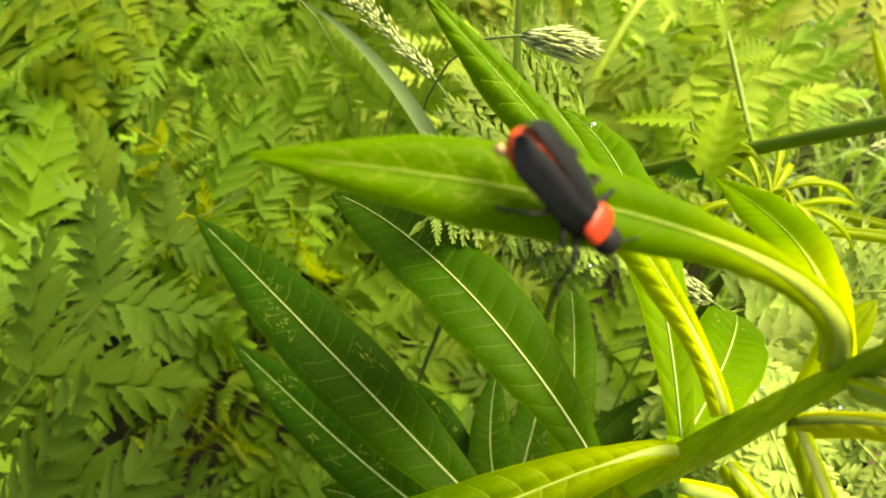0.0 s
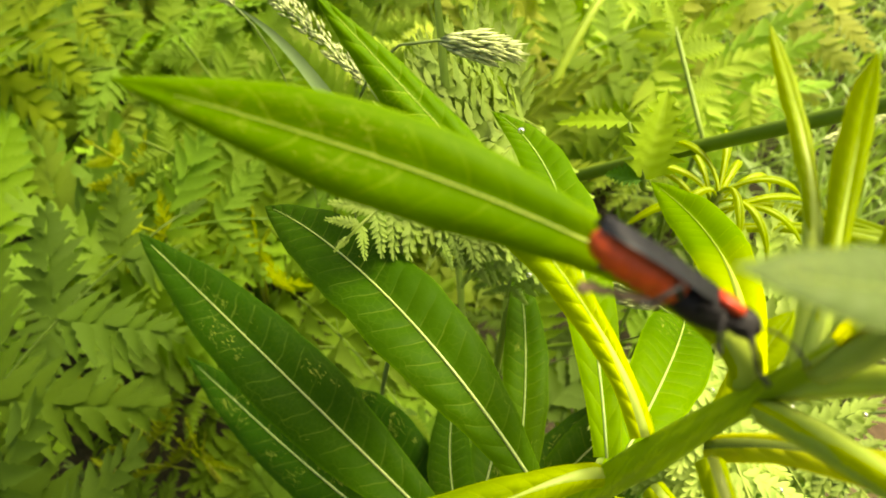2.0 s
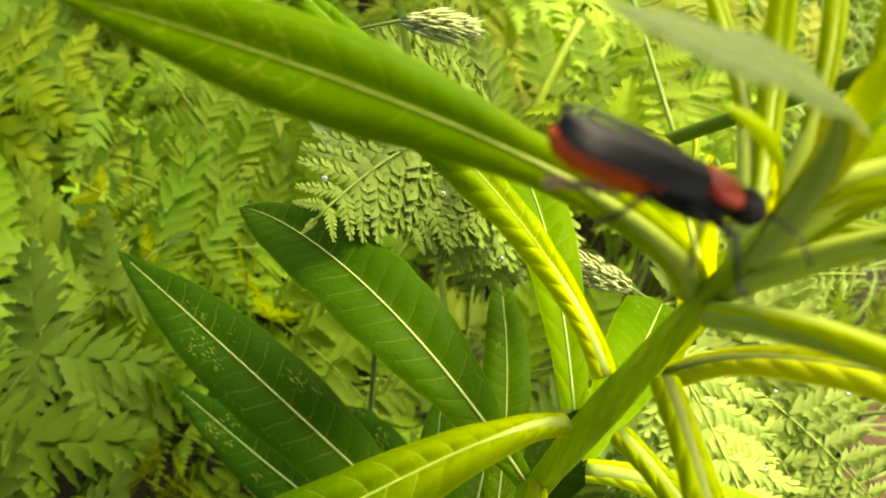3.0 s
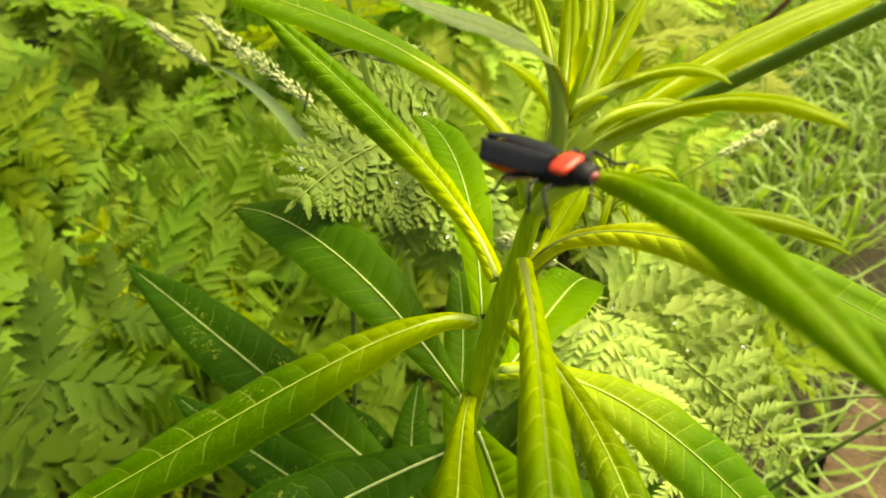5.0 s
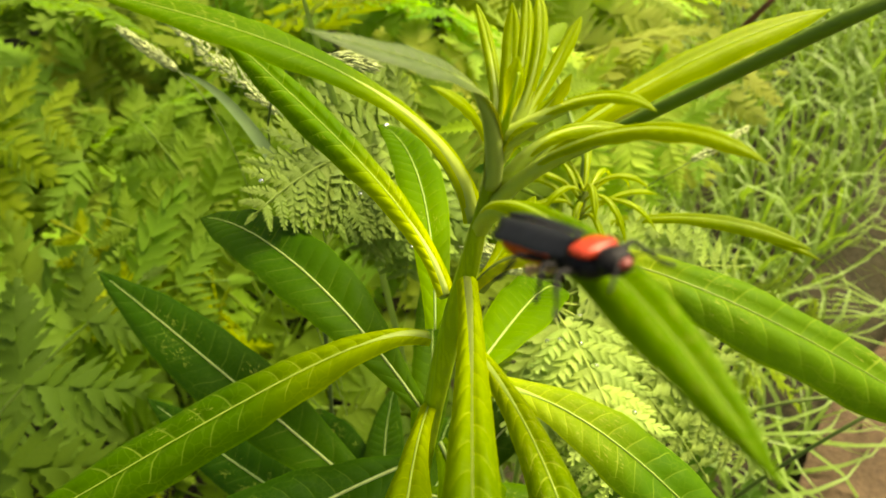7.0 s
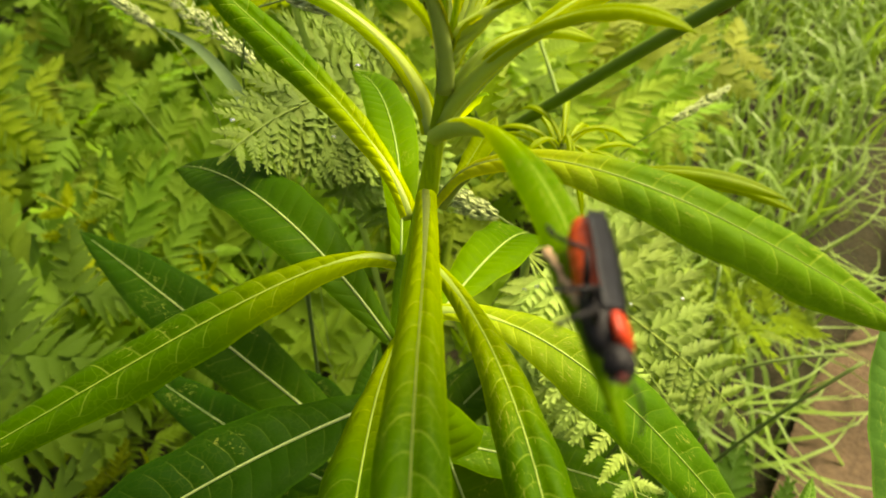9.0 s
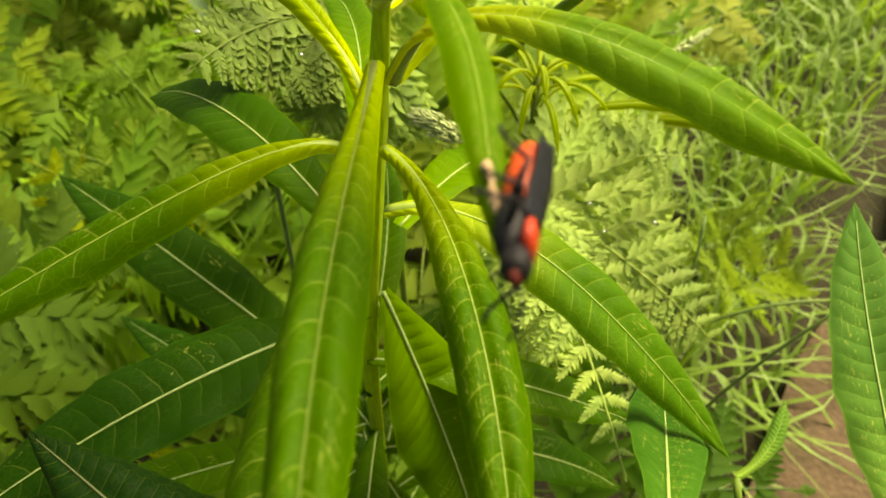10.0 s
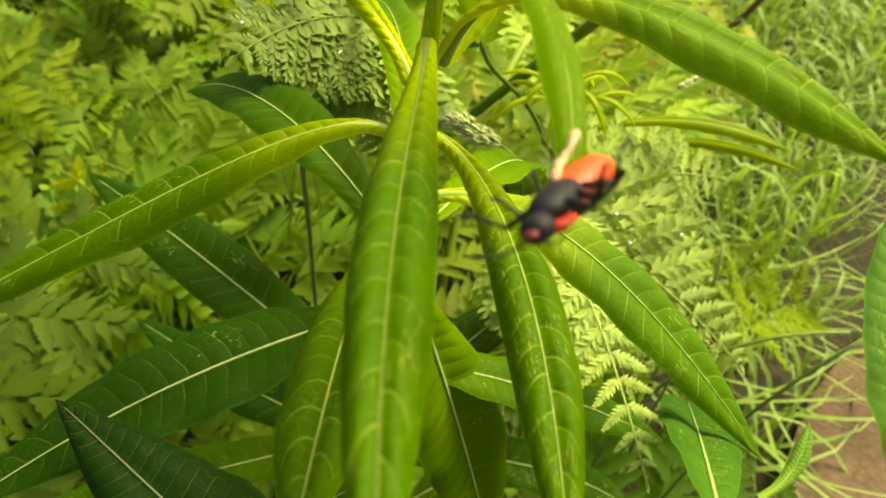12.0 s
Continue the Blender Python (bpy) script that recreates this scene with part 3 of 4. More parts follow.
    for i, (x, swing) in enumerate(((3.0, 1.6), (1.4, 0.1), (0.4, -1.3))):
        for s in (1, -1):
            hip, knee = V((0, 0, 0)), V((swing * 0.7, s * 2.1, 0.75)) * mm
            ankle, toe = knee + V((swing * 0.8, s * 0.9, -1.6)) * mm, knee + V((swing * 1.3, s * 1.4, -1.95)) * mm
            leg = piece("leg", tube_mesh("leg", [hip, knee * 0.5, knee], [0.22 * mm, 0.24 * mm, 0.18 * mm], LIMB, 7), bug, Matrix.Translation(V((x, s * 0.9, -0.7)) * mm))
            piece("shin", tube_mesh("shin", [knee, (knee + ankle) / 2, ankle], [0.16 * mm, 0.15 * mm, 0.12 * mm], LIMB, 6), leg)
            piece("foot", tube_mesh("foot", [ankle, (ankle + toe) / 2 + V((0, 0, -0.05 * mm)), toe], [0.15 * mm, 0.16 * mm, 0.12 * mm], LIMB, 6), leg)
            legs.append((leg, i, s))
    return bug, legs


beetle, beetle_legs = build_beetle()


# ---- ferns ----
def pinna_mesh(name, lobes, half, steps, seed, broad=0.9, tooth=0.2, skin=None, hang=0.0):
    """A leaflet 1 long along +x: pointed, toothed lobes on both sides of a fine rib, shortening to the tip."""
    rng = random.Random(seed)
    verts, faces = [], []
    bow = rng.uniform(0.1, 0.2) + hang
    sway = rng.uniform(-0.06, 0.06)
    for i in range(lobes):
        x0 = 0.03 + 0.93 * (i / lobes) ** 0.93
        gap = 0.93 * (((i + 1) / lobes) ** 0.93 - (i / lobes) ** 0.93)
        reach = half * (1 - 0.9 * (i / lobes) ** 1.25) * (0.82 + 0.18 * min(1.0, i / 1.5))
        for s in (1, -1):
            l = reach * rng.uniform(0.9, 1.1)
            lean, droop, roll = rng.uniform(0.42, 0.6), rng.uniform(0.0, 0.3) + hang, rng.uniform(-0.2, 0.2)
            w = 0.5 * gap * broad * rng.uniform(0.94, 1.06) * (1 + 0.25 * i / lobes)
            start = len(verts)
            for k in range(steps + 1):
                u = k / steps
                outline = 1 - u**1.9
                wide = w * max(0.0, outline) * (1 + tooth * (0.5 if k % 2 else -0.5) * (0 < k < steps)) + 0.001
                cx, cy = x0 + 0.5 * gap + l * u * lean + 0.12 * l * u * u, s * l * u + sway * x0 * x0
                cz = -droop * u * u * l - bow * x0 * x0 + 0.02 * math.sin(i * 2.1 + s)
                tilt = roll * wide
                verts += [(cx - wide, cy + s * wide * 0.1, cz + 0.22 * wide - tilt), (cx, cy, cz), (cx + wide, cy + s * wide * 0.35, cz + 0.22 * wide + tilt)]
            for k in range(steps):
                a = start + 3 * k
                for q in ((a, a + 1, a + 4, a + 3), (a + 1, a + 2, a + 5, a + 4)):
                    faces.append(q if s > 0 else q[::-1])
    a = len(verts)
    for k in range(9):
        u = k / 8
        g = 0.016 * (1 - u) + 0.003
        verts += [(u, sway * u * u - g, -bow * u * u + 0.004), (u, sway * u * u + g, -bow * u * u + 0.004)]
    for k in range(8):
        q = a + 2 * k
        faces.append((q, q + 2, q + 3, q + 1))
    return mesh_of(name, verts, faces, skin or FROND)


PINNA = [pinna_mesh("pinna", 8, 0.33, 9, k, 1.2, 0.3) for k in range(6)]
FEATHER = [pinna_mesh("feather_pinna", 8, 0.24, 7, 10 + k, 1.2, 0.35, LACE, 0.15) for k in range(6)]



def frond(parent, base, tip, sag, pairs, longest, colour, pinnae, seed, first=0.25, face=(0, 0, 1)):
    """A frond from base to tip: stalk, paired leaflets that shorten to the tip, and the end one. Places are in the parent's space."""
    rng = random.Random(seed)
    a, d = V(base), V(tip)
    b, c = a.lerp(d, 0.35) + V((0, 0, sag)), a.lerp(d, 0.7) + V((0, 0, sag * 0.9))
    pts = [bezier(a, b, c, d, i / 14) - a for i in range(15)]
    ob = piece("frond", tube_mesh("stalk", pts, [(0.0011 if longest > 0.04 else 0.0003) * (1 - 0.7 * i / 14) + 0.00012 for i in range(15)], STALK, 5), parent, Matrix.Translation(a), tuple(x * 0.9 for x in colour))
    up0 = V(face)
    for i in range(pairs + 1):
        u = first + (1 - first) * (i / pairs) ** 0.92
        p = bezier(a, b, c, d, min(u, 0.985)) - a
        t = (bezier(a, b, c, d, min(1, u + 0.03)) - bezier(a, b, c, d, u - 0.03)).normalized()
        up = (up0 - t * up0.dot(t)).normalized()
        size = longest * (1 - 0.86 * (i / pairs) ** 1.2) * rng.uniform(0.9, 1.08)
        for s in ((1, -1) if i < pairs else (0,)):
            side = t.cross(up) * s
            x = (t * (0.55 if s else 1) + side * 0.85 + up * rng.uniform(-0.2, 0.12)).normalized()
            z = (up + V((rng.uniform(-0.15, 0.15), rng.uniform(-0.15, 0.15), 0))).normalized()
            y = z.cross(x).normalized()
            z = x.cross(y)
            m = Matrix((x, y, z)).transposed().to_4x4() @ Matrix.Diagonal((size, size, size, 1))
            m.translation = p
            k = rng.uniform(0.85, 1.15)
            piece("pinna", pinnae[rng.randrange(6)], ob, m, tuple(v * k for v in colour))
    return ob


def build_ferns():
    """A closed stand of ferns, knee-deep, lower where the willowherb shades it."""
    rng = random.Random(21)
    count = 0
    for j in range(9):
        for i in range(10):
            x = -0.93 + i * 0.145 + rng.uniform(-0.05, 0.05)
            y = 0.08 + j * 0.14 + rng.uniform(-0.05, 0.05)
            if abs(x) > 0.36 + 0.5 * y or x > 0.12 + 0.35 * y or x - y > 0.08:
                continue
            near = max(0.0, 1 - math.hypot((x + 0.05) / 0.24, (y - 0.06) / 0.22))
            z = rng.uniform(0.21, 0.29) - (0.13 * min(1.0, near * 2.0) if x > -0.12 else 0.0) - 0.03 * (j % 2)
            if x > 0.1:
                z = min(z, 0.24)
            fern = thing("fern", (x, y, 0), "fresh light green fern with toothed lobed fronds" if y >= 0.22 else "deep green fern with toothed lobed fronds, shade painted into its colour", "fern", "ferns under the willowherb")
            fade = rng.random()
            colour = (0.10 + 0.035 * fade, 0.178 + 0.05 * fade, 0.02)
            # Far ferns lightened, near ones darkened below: light and shade put into the colour.
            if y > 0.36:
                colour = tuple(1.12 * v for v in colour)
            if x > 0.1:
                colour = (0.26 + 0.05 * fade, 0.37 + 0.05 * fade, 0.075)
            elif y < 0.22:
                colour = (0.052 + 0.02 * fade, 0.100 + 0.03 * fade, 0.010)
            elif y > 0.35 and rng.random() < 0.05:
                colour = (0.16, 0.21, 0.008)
            turn = rng.uniform(0, 6.28)
            for k in range(4):
                a = turn + k * 1.57 + rng.uniform(-0.4, 0.4)
                reach = rng.uniform(0.15, 0.21)
                tip = V((math.cos(a) * reach, math.sin(a) * reach, z + rng.uniform(-0.04, 0.01) - 0.12 * reach * math.sin(a)))
                count += 1
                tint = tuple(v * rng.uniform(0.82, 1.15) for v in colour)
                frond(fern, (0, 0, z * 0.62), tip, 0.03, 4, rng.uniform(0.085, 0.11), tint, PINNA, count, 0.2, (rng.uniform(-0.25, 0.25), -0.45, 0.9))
            for k in range(1 if near else 3):
                a = turn + 0.8 + 2.1 * k
                count += 1
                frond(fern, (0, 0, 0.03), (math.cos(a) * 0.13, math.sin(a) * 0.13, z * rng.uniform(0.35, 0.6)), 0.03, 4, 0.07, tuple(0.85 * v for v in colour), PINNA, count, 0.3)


build_ferns()


def lone_fern(place, tips, size, pairs, colour, label, seed):
    """A fern whose fronds rise from one foot to the given tips, in its own space."""
    fern = thing("fern", place, label, "fern", "ferns under the willowherb")
    for k, tip in enumerate(tips):
        a = V((tip[0] * 0.15, tip[1] * 0.15, tip[2] * 0.55))
        frond(fern, a, tip, 0.025, pairs, size, colour, PINNA, seed + k, 0.25, (0, -0.5, 0.85))
    piece("root_stock", tube_mesh("root_stock", [V((0, 0, 0)), V((0, 0, 0.05)), V((0, 0, max(t[2] for t in tips) * 0.56))], [0.003, 0.0025, 0.0015], STALK, 6), fern, None, tuple(0.8 * v for v in colour))


lone_fern((-0.06, 0.27, 0.0), ((-0.06, 0.045, 0.295), (-0.075, -0.01, 0.27), (0.05, 0.06, 0.30)), 0.062, 4, (0.12, 0.205, 0.022), "light green fern with three lobed fronds", 700)
lone_fern((-0.10, 0.255, 0.0), ((-0.035, -0.045, 0.262), (0.03, -0.05, 0.25), (-0.06, 0.005, 0.268)), 0.042, 4, (0.19, 0.24, 0.008), "yellow-green young fern among darker ones", 720)
lone_fern((-0.125, 0.15, 0.0), ((-0.012, -0.045, 0.215), (0.03, -0.03, 0.20), (-0.045, 0.0, 0.21)), 0.026, 3, (0.11, 0.145, 0.008), "small yellowing fern under the willowherb leaves", 740)
lone_fern((0.235, 0.215, 0.0), ((-0.045, -0.055, 0.25), (-0.025, -0.085, 0.235), (-0.065, -0.09, 0.262), (-0.01, -0.02, 0.24), (0.02, -0.05, 0.215)), 0.040, 4, (0.17, 0.245, 0.055), "light green fern beside the grass", 760)


def cut_plant(place, fronds, colour, label):
    ob = thing("cut_leaf_plant", place, label, "plant", "finely cut leaves behind the stem")
    for k, (a, d, sag, longest, face) in enumerate(fronds):
        tint = tuple(v * (0.85 + 0.1 * (k % 4)) for v in colour)
        frond(ob, V(a) - V(place), V(d) - V(place), sag, 12, longest, tint, FEATHER, 500 + k + int(place[0] * 1000), 0.15, face)
    low, high = V((0, 0, 0)), V(fronds[0][0]) - V(place)
    piece("stem", tube_mesh("stem", [bezier(low, low + V((0, 0, 0.15)), high - V((0, 0, 0.08)), high, i / 10) for i in range(11)], [0.0012] * 11, STALK, 7), ob, None, colour)
    return ob


FACING = (0.0, -0.75, 0.65)
cut_plant((0.03, 0.13, 0.0), [
    ((0.0301, 0.0978, 0.4141), (-0.0032, 0.0597, 0.4294), 0.008, 0.022, FACING),
    ((0.0301, 0.0978, 0.4141), (0.0086, 0.0643, 0.4190), 0.008, 0.022, FACING),
    ((0.0301, 0.0978, 0.4141), (0.0146, 0.0682, 0.4091), 0.006, 0.025, FACING),
    ((0.0301, 0.0978, 0.4141), (0.0222, 0.0706, 0.3978), 0.004, 0.025, FACING),
    ((0.0301, 0.0978, 0.4141), (0.0049, 0.0944, 0.4265), 0.004, 0.02, FACING),
], (0.155, 0.235, 0.035), "grey-green finely cut leaf hanging behind the willowherb")
cut_plant((0.065, 0.12, 0.0), [
    ((0.0579, 0.0774, 0.3773), (0.1067, 0.0384, 0.3499), 0.008, 0.027, FACING),
    ((0.0579, 0.0774, 0.3773), (0.1179, 0.0903, 0.3688), 0.006, 0.026, FACING),
    ((0.0579, 0.0774, 0.3773), (0.0640, 0.0367, 0.3534), 0.006, 0.026, FACING),
    ((0.0579, 0.0774, 0.3773), (0.1091, 0.0695, 0.3554), 0.006, 0.027, FACING),
    ((0.0579, 0.0774, 0.3773), (0.1041, 0.1005, 0.3602), 0.006, 0.026, FACING),
    ((0.0579, 0.0774, 0.3773), (0.0913, 0.0396, 0.3498), 0.008, 0.027, FACING),
    ((0.0579, 0.0774, 0.3773), (0.0680, 0.0040, 0.3640), 0.014, 0.017, FACING),
], (0.28, 0.38, 0.085), "pale finely cut leaf spreading beside the willowherb")

# ---- other stalks and shoots ----
def stalk(name, a, b, c, d, radius, colour, label, category="stalk"):
    base = V(a)
    ob = new(name, tube_mesh(name, [bezier(a, b, c, d, i / 20) - base for i in range(21)], [radius * (1 - 0.25 * i / 20) for i in range(21)], STALK, 9))
    ob.location, ob.color = base, (*colour, 1)
    return tagged(ob, label, category)


broken_stalk = stalk("leaning_stalk", (0.0350, 0.1517, 0.3387), (0.0590, 0.1136, 0.3905), (0.0746, 0.0922, 0.4191), (0.1011, 0.0612, 0.4607), 0.0018, (0.11, 0.19, 0.014), "thick dark green stalk leaning across, broken off and hollow")


def cut_rim(parent, place, towards, radius):
    """The pale torn rim round the hollow end of a broken stalk."""
    rng = random.Random(4)
    axis = (V(towards) - V(place)).normalized()
    side = axis.orthogonal().normalized()
    up = axis.cross(side)
    verts, faces, sides = [], [], 20
    for r, z in ((1.06, -0.3), (1.1, 0.25), (0.78, 0.3), (0.7, -0.5)):
        for k in range(sides):
            a = 2 * math.pi * k / sides
            jag = rng.uniform(-0.12, 0.25) if z > 0 else 0.0
            verts.append(axis * (z + jag) * radius + (side * math.cos(a) + up * math.sin(a)) * r * radius)
    for j in range(3):
        for k in range(sides):
            m = (k + 1) % sides
            faces.append((j * sides + k, j * sides + m, (j + 1) * sides + m, (j + 1) * sides + k))
    piece("cut_rim", mesh_of("cut_rim", verts, faces, STALK), parent, Matrix.Translation(V(place) - parent.location), (0.28, 0.33, 0.10), "pale torn rim of the hollow stalk")


cut_rim(broken_stalk, (0.1011, 0.0612, 0.4607), (0.0969, 0.0660, 0.4542), 0.00137)
stalk("leaning_stalk", (0.045, 0.30, 0.0), (0.06, 0.31, 0.13), (0.0828, 0.3491, 0.2202), (0.1373, 0.4182, 0.2521), 0.0042, (0.20, 0.30, 0.03), "smooth green stalk rising behind the leaves")
for a, b, label in (((0.1488, 0.1036, 0.2635), (0.1595, 0.1355, 0.2957), "thin upright green grass stalk by the path"), ((0.1255, 0.0982, 0.2907), (0.1916, 0.0896, 0.2896), "bent green grass stalk by the path"), ((0.1547, 0.0748, 0.2710), (0.1890, 0.0808, 0.2982), "bent dark green grass stalk with a cream tip")):
    foot = (a[0] - 0.01, a[1] + 0.02, 0.0)
    stalk("grass_stalk", foot, (foot[0], foot[1], a[2] * 0.7), a, b, 0.0009, (0.12, 0.19, 0.05), label, "grass")
for a, b in (((0.46, 0.75, 0.03), (0.511, 0.705, 0.163)),):
    low, high = (V(a), V(b)) if a[2] < b[2] else (V(b), V(a))
    foot = V((low.x + 0.03, low.y + 0.14, 0.0))
    twig = new("twig", tube_mesh("twig", [bezier(foot, low, low.lerp(high, 0.5), high, i / 12) - foot for i in range(13)], [0.006 - 0.0002 * i for i in range(13)], WOOD, 9))
    twig.location = foot
    tagged(twig, "dead dark brown branch among the leaves", "branch")


def build_shoot():
    """A second, smaller willowherb whose tip shows behind the first."""
    foot = V((0.085, 0.135, 0.0))
    top = V((0.0698, 0.0959, 0.3975))
    shoot = thing("willowherb_shoot", foot, "smaller bright yellow-green willowherb shoot with curling tip leaves", "plant")
    pts = [bezier(foot, foot + V((0, 0, 0.15)), top - V((0, 0, 0.1)), top, i / 14) - foot for i in range(15)]
    piece("stem", tube_mesh("stem", pts, [0.002 - 0.0008 * i / 14 for i in range(15)], STALK, 8), shoot, None, (0.12, 0.17, 0.02))
    leaf(shoot, (0.0951, 0.1441, 0.3415), (0.1131, 0.1280, 0.3590), (0.1276, 0.1088, 0.3707), (0.1375, 0.0849, 0.3734), 0.0062, 0, 0.36, skin=TENDER)
    leaf(shoot, (0.0757, 0.0977, 0.3831), (0.0933, 0.0931, 0.3908), (0.1098, 0.0863, 0.3925), (0.1246, 0.0769, 0.3873), 0.0062, 0, 0.36, skin=TENDER)
    rng = random.Random(8)
    for i in range(16):
        a = i * 2.4
        out = V((math.cos(a), math.sin(a), 0))
        s = i / 15
        base = top - V((0, 0, 0.012 * (1 - s)))
        reach = 0.021 - 0.006 * s
        leaf(shoot, base, base + out * reach * 0.2 + V((0, 0, reach * 0.5)), base + out * reach * 0.7 + V((0, 0, reach * 0.6)), base + out * reach * rng.uniform(0.9, 1.2) + V((0, 0, reach * (0.05 + rng.uniform(-0.3, 0.35)))), 0.0020, 0, 0.05, 0.1, stalk=0.0004)


build_shoot()


def panicle(a, b, spread, spikes, label, seed):
    """A grass flower head from its foot a to its tip b: husks on short branches, and the straw below."""
    rng = random.Random(seed)
    a, b = V(a), V(b)
    ob = thing("flowering_grass", a, label, "grass", "grass flower heads")
    axis = (b - a).normalized()
    foot = V((a.x - 0.02, a.y + 0.10, 0.0))
    pts = [bezier(foot, foot + V((0, 0, 0.25)), a - axis * 0.03, a, i / 16) - a for i in range(17)] + [axis * ((b - a).length * k / 4) for k in range(1, 5)]
    piece("straw", tube_mesh("straw", pts, [0.0002] * 17 + [0.00024, 0.0002, 0.0002, 0.00015], STALK, 6), ob, None, (0.16, 0.23, 0.08))
    verts, faces = [], []
    for i in range(spikes):
        u = i / spikes
        out = V((rng.uniform(-1, 1), rng.uniform(-1, 1), rng.uniform(-1, 1)))
        out = (out - axis * out.dot(axis)).normalized()
        p = axis * ((b - a).length * u) + out * spread * rng.uniform(0.1, 1) * math.sin(math.pi * (0.12 + 0.8 * u))
        d = (axis + out * 0.3).normalized()
        l, w = rng.uniform(0.0020, 0.0034), rng.uniform(0.00020, 0.00034)
        s1 = d.orthogonal().normalized()
        s2 = d.cross(s1)
        k = len(verts)
        verts += [p, p + d * l * 0.4 + s1 * w, p + d * l * 0.4 + s2 * w, p + d * l * 0.4 - s1 * w, p + d * l * 0.4 - s2 * w, p + d * l]
        faces += [(k, k + 2, k + 1), (k, k + 3, k + 2), (k, k + 4, k + 3), (k, k + 1, k + 4), (k + 5, k + 1, k + 2), (k + 5, k + 2, k + 3), (k + 5, k + 3, k + 4), (k + 5, k + 4, k + 1)]
    tagged(piece("husks", mesh_of("husks", verts, faces, HUSK), ob), kind="stuff")
    return ob


panicle((0.0100, 0.0765, 0.4487), (0.0187, 0.0749, 0.4481), 0.0016, 300, "dense pale green cocksfoot flower head", 1)
panicle((-0.0341, 0.1422, 0.4141), (-0.0487, 0.1529, 0.4216), 0.0014, 260, "slim cream grass flower head", 2)
panicle((-0.0020, 0.0997, 0.4245), (-0.0335, 0.1478, 0.4249), 0.0020, 300, "loose cream grass flower head", 3)
panicle((0.047, 0.064, 0.404), (0.036, 0.066, 0.410), 0.0022, 240, "whitish grass flower head behind the stem", 4)
panicle((0.1236, 0.1413, 0.3675), (0.1430, 0.1467, 0.3749), 0.0013, 260, "pale dry grass seed head beside the fern", 5)


def strap(a, b, c, d, width, colour, label, turn=0.0):
    """A single grass blade."""
    verts, faces = [], []
    base = V(a)
    n = 18
    pts = [bezier(a, b, c, d, i / n) - base for i in range(n + 1)]
    for i, p in enumerate(pts):
        t = (pts[min(i + 1, n)] - pts[max(i - 1, 0)]).normalized()
        side = t.cross(V((math.sin(turn) * 0.5, -0.7, 0.7))).normalized()
        up = side.cross(t)
        w = 0.5 * width * (1 - (i / n) ** 3)
        verts += [p - side * w + up * w * 0.35, p, p + side * w + up * w * 0.35]
    for i in range(n):
        k = 3 * i
        faces += [(k, k + 1, k + 4, k + 3), (k + 1, k + 2, k + 5, k + 4)]
    ob = new("tall_grass", mesh_of("tall_grass", verts, faces, GRASS))
    ob.location, ob.color = base, (*colour, 1)
    return tagged(ob, label, "grass", "loose grass blades")


stalk("grass_stalk", (-0.02, 0.16, 0.0), (-0.03, 0.15, 0.2), V((0.0030, 0.0704, 0.4235)) + V((0.004, 0.004, -0.05)), (0.0030, 0.0704, 0.4235), 0.0008, (0.11, 0.18, 0.08), "blue-green grass stalk behind the willowherb", "grass")
strap((0.0030, 0.0704, 0.4235), (-0.0015, 0.0750, 0.4330), (-0.0120, 0.1020, 0.4310), (-0.0341, 0.1422, 0.4141), 0.0026, (0.12, 0.19, 0.09), "blue-green grass blade bending over")
strap((0.02, 0.12, 0.30), (0.014, 0.10, 0.40), (0.012, 0.085, 0.43), (0.008, 0.075, 0.475), 0.002, (0.09, 0.15, 0.07), "upright blue-green grass blade")


def toothed_leaf(parent, a, d, width, colour, seed, fold=0.25):
    """A broad leaf with saw teeth and sunk veins, from its base a to its tip d."""
    rng = random.Random(seed)
    a, d = V(a), V(d)
    length, axis = (d - a).length, (d - a).normalized()
    up = V((0, -0.3, 1))
    up = (up - axis * up.dot(axis)).normalized()
    side = axis.cross(up)
    verts, uvs, faces, n, cols = [], [], [], 30, 8
    for i in range(n + 1):
        s = i / n
        w = width * 0.70 * (s + 0.03) ** 0.55 * (1 - s) ** 1.0
        for k in range(cols + 1):
            v = 2 * k / cols - 1
            tooth = 1 + (0.8 * ((i % 4) / 3 - 0.5) * rng.uniform(0.6, 1.1) if abs(v) == 1 else 0)
            lift = fold * w * abs(v) + 0.03 * w * math.cos(s * 47 - abs(v) * 5) - 0.25 * length * s * s
            verts.append(axis * (length * s + 0.25 * w * abs(v)) + side * (v * w * tooth) + up * lift)
            uvs.append((s, (v + 1) / 2))
    for i in range(n):
        for k in range(cols):
            q = i * (cols + 1) + k
            faces.append((q, q + 1, q + cols + 2, q + cols + 1))
    return piece("leaf", mesh_of("toothed_leaf", verts, faces, FROND, uvs), parent, Matrix.Translation(a - parent.location), colour)


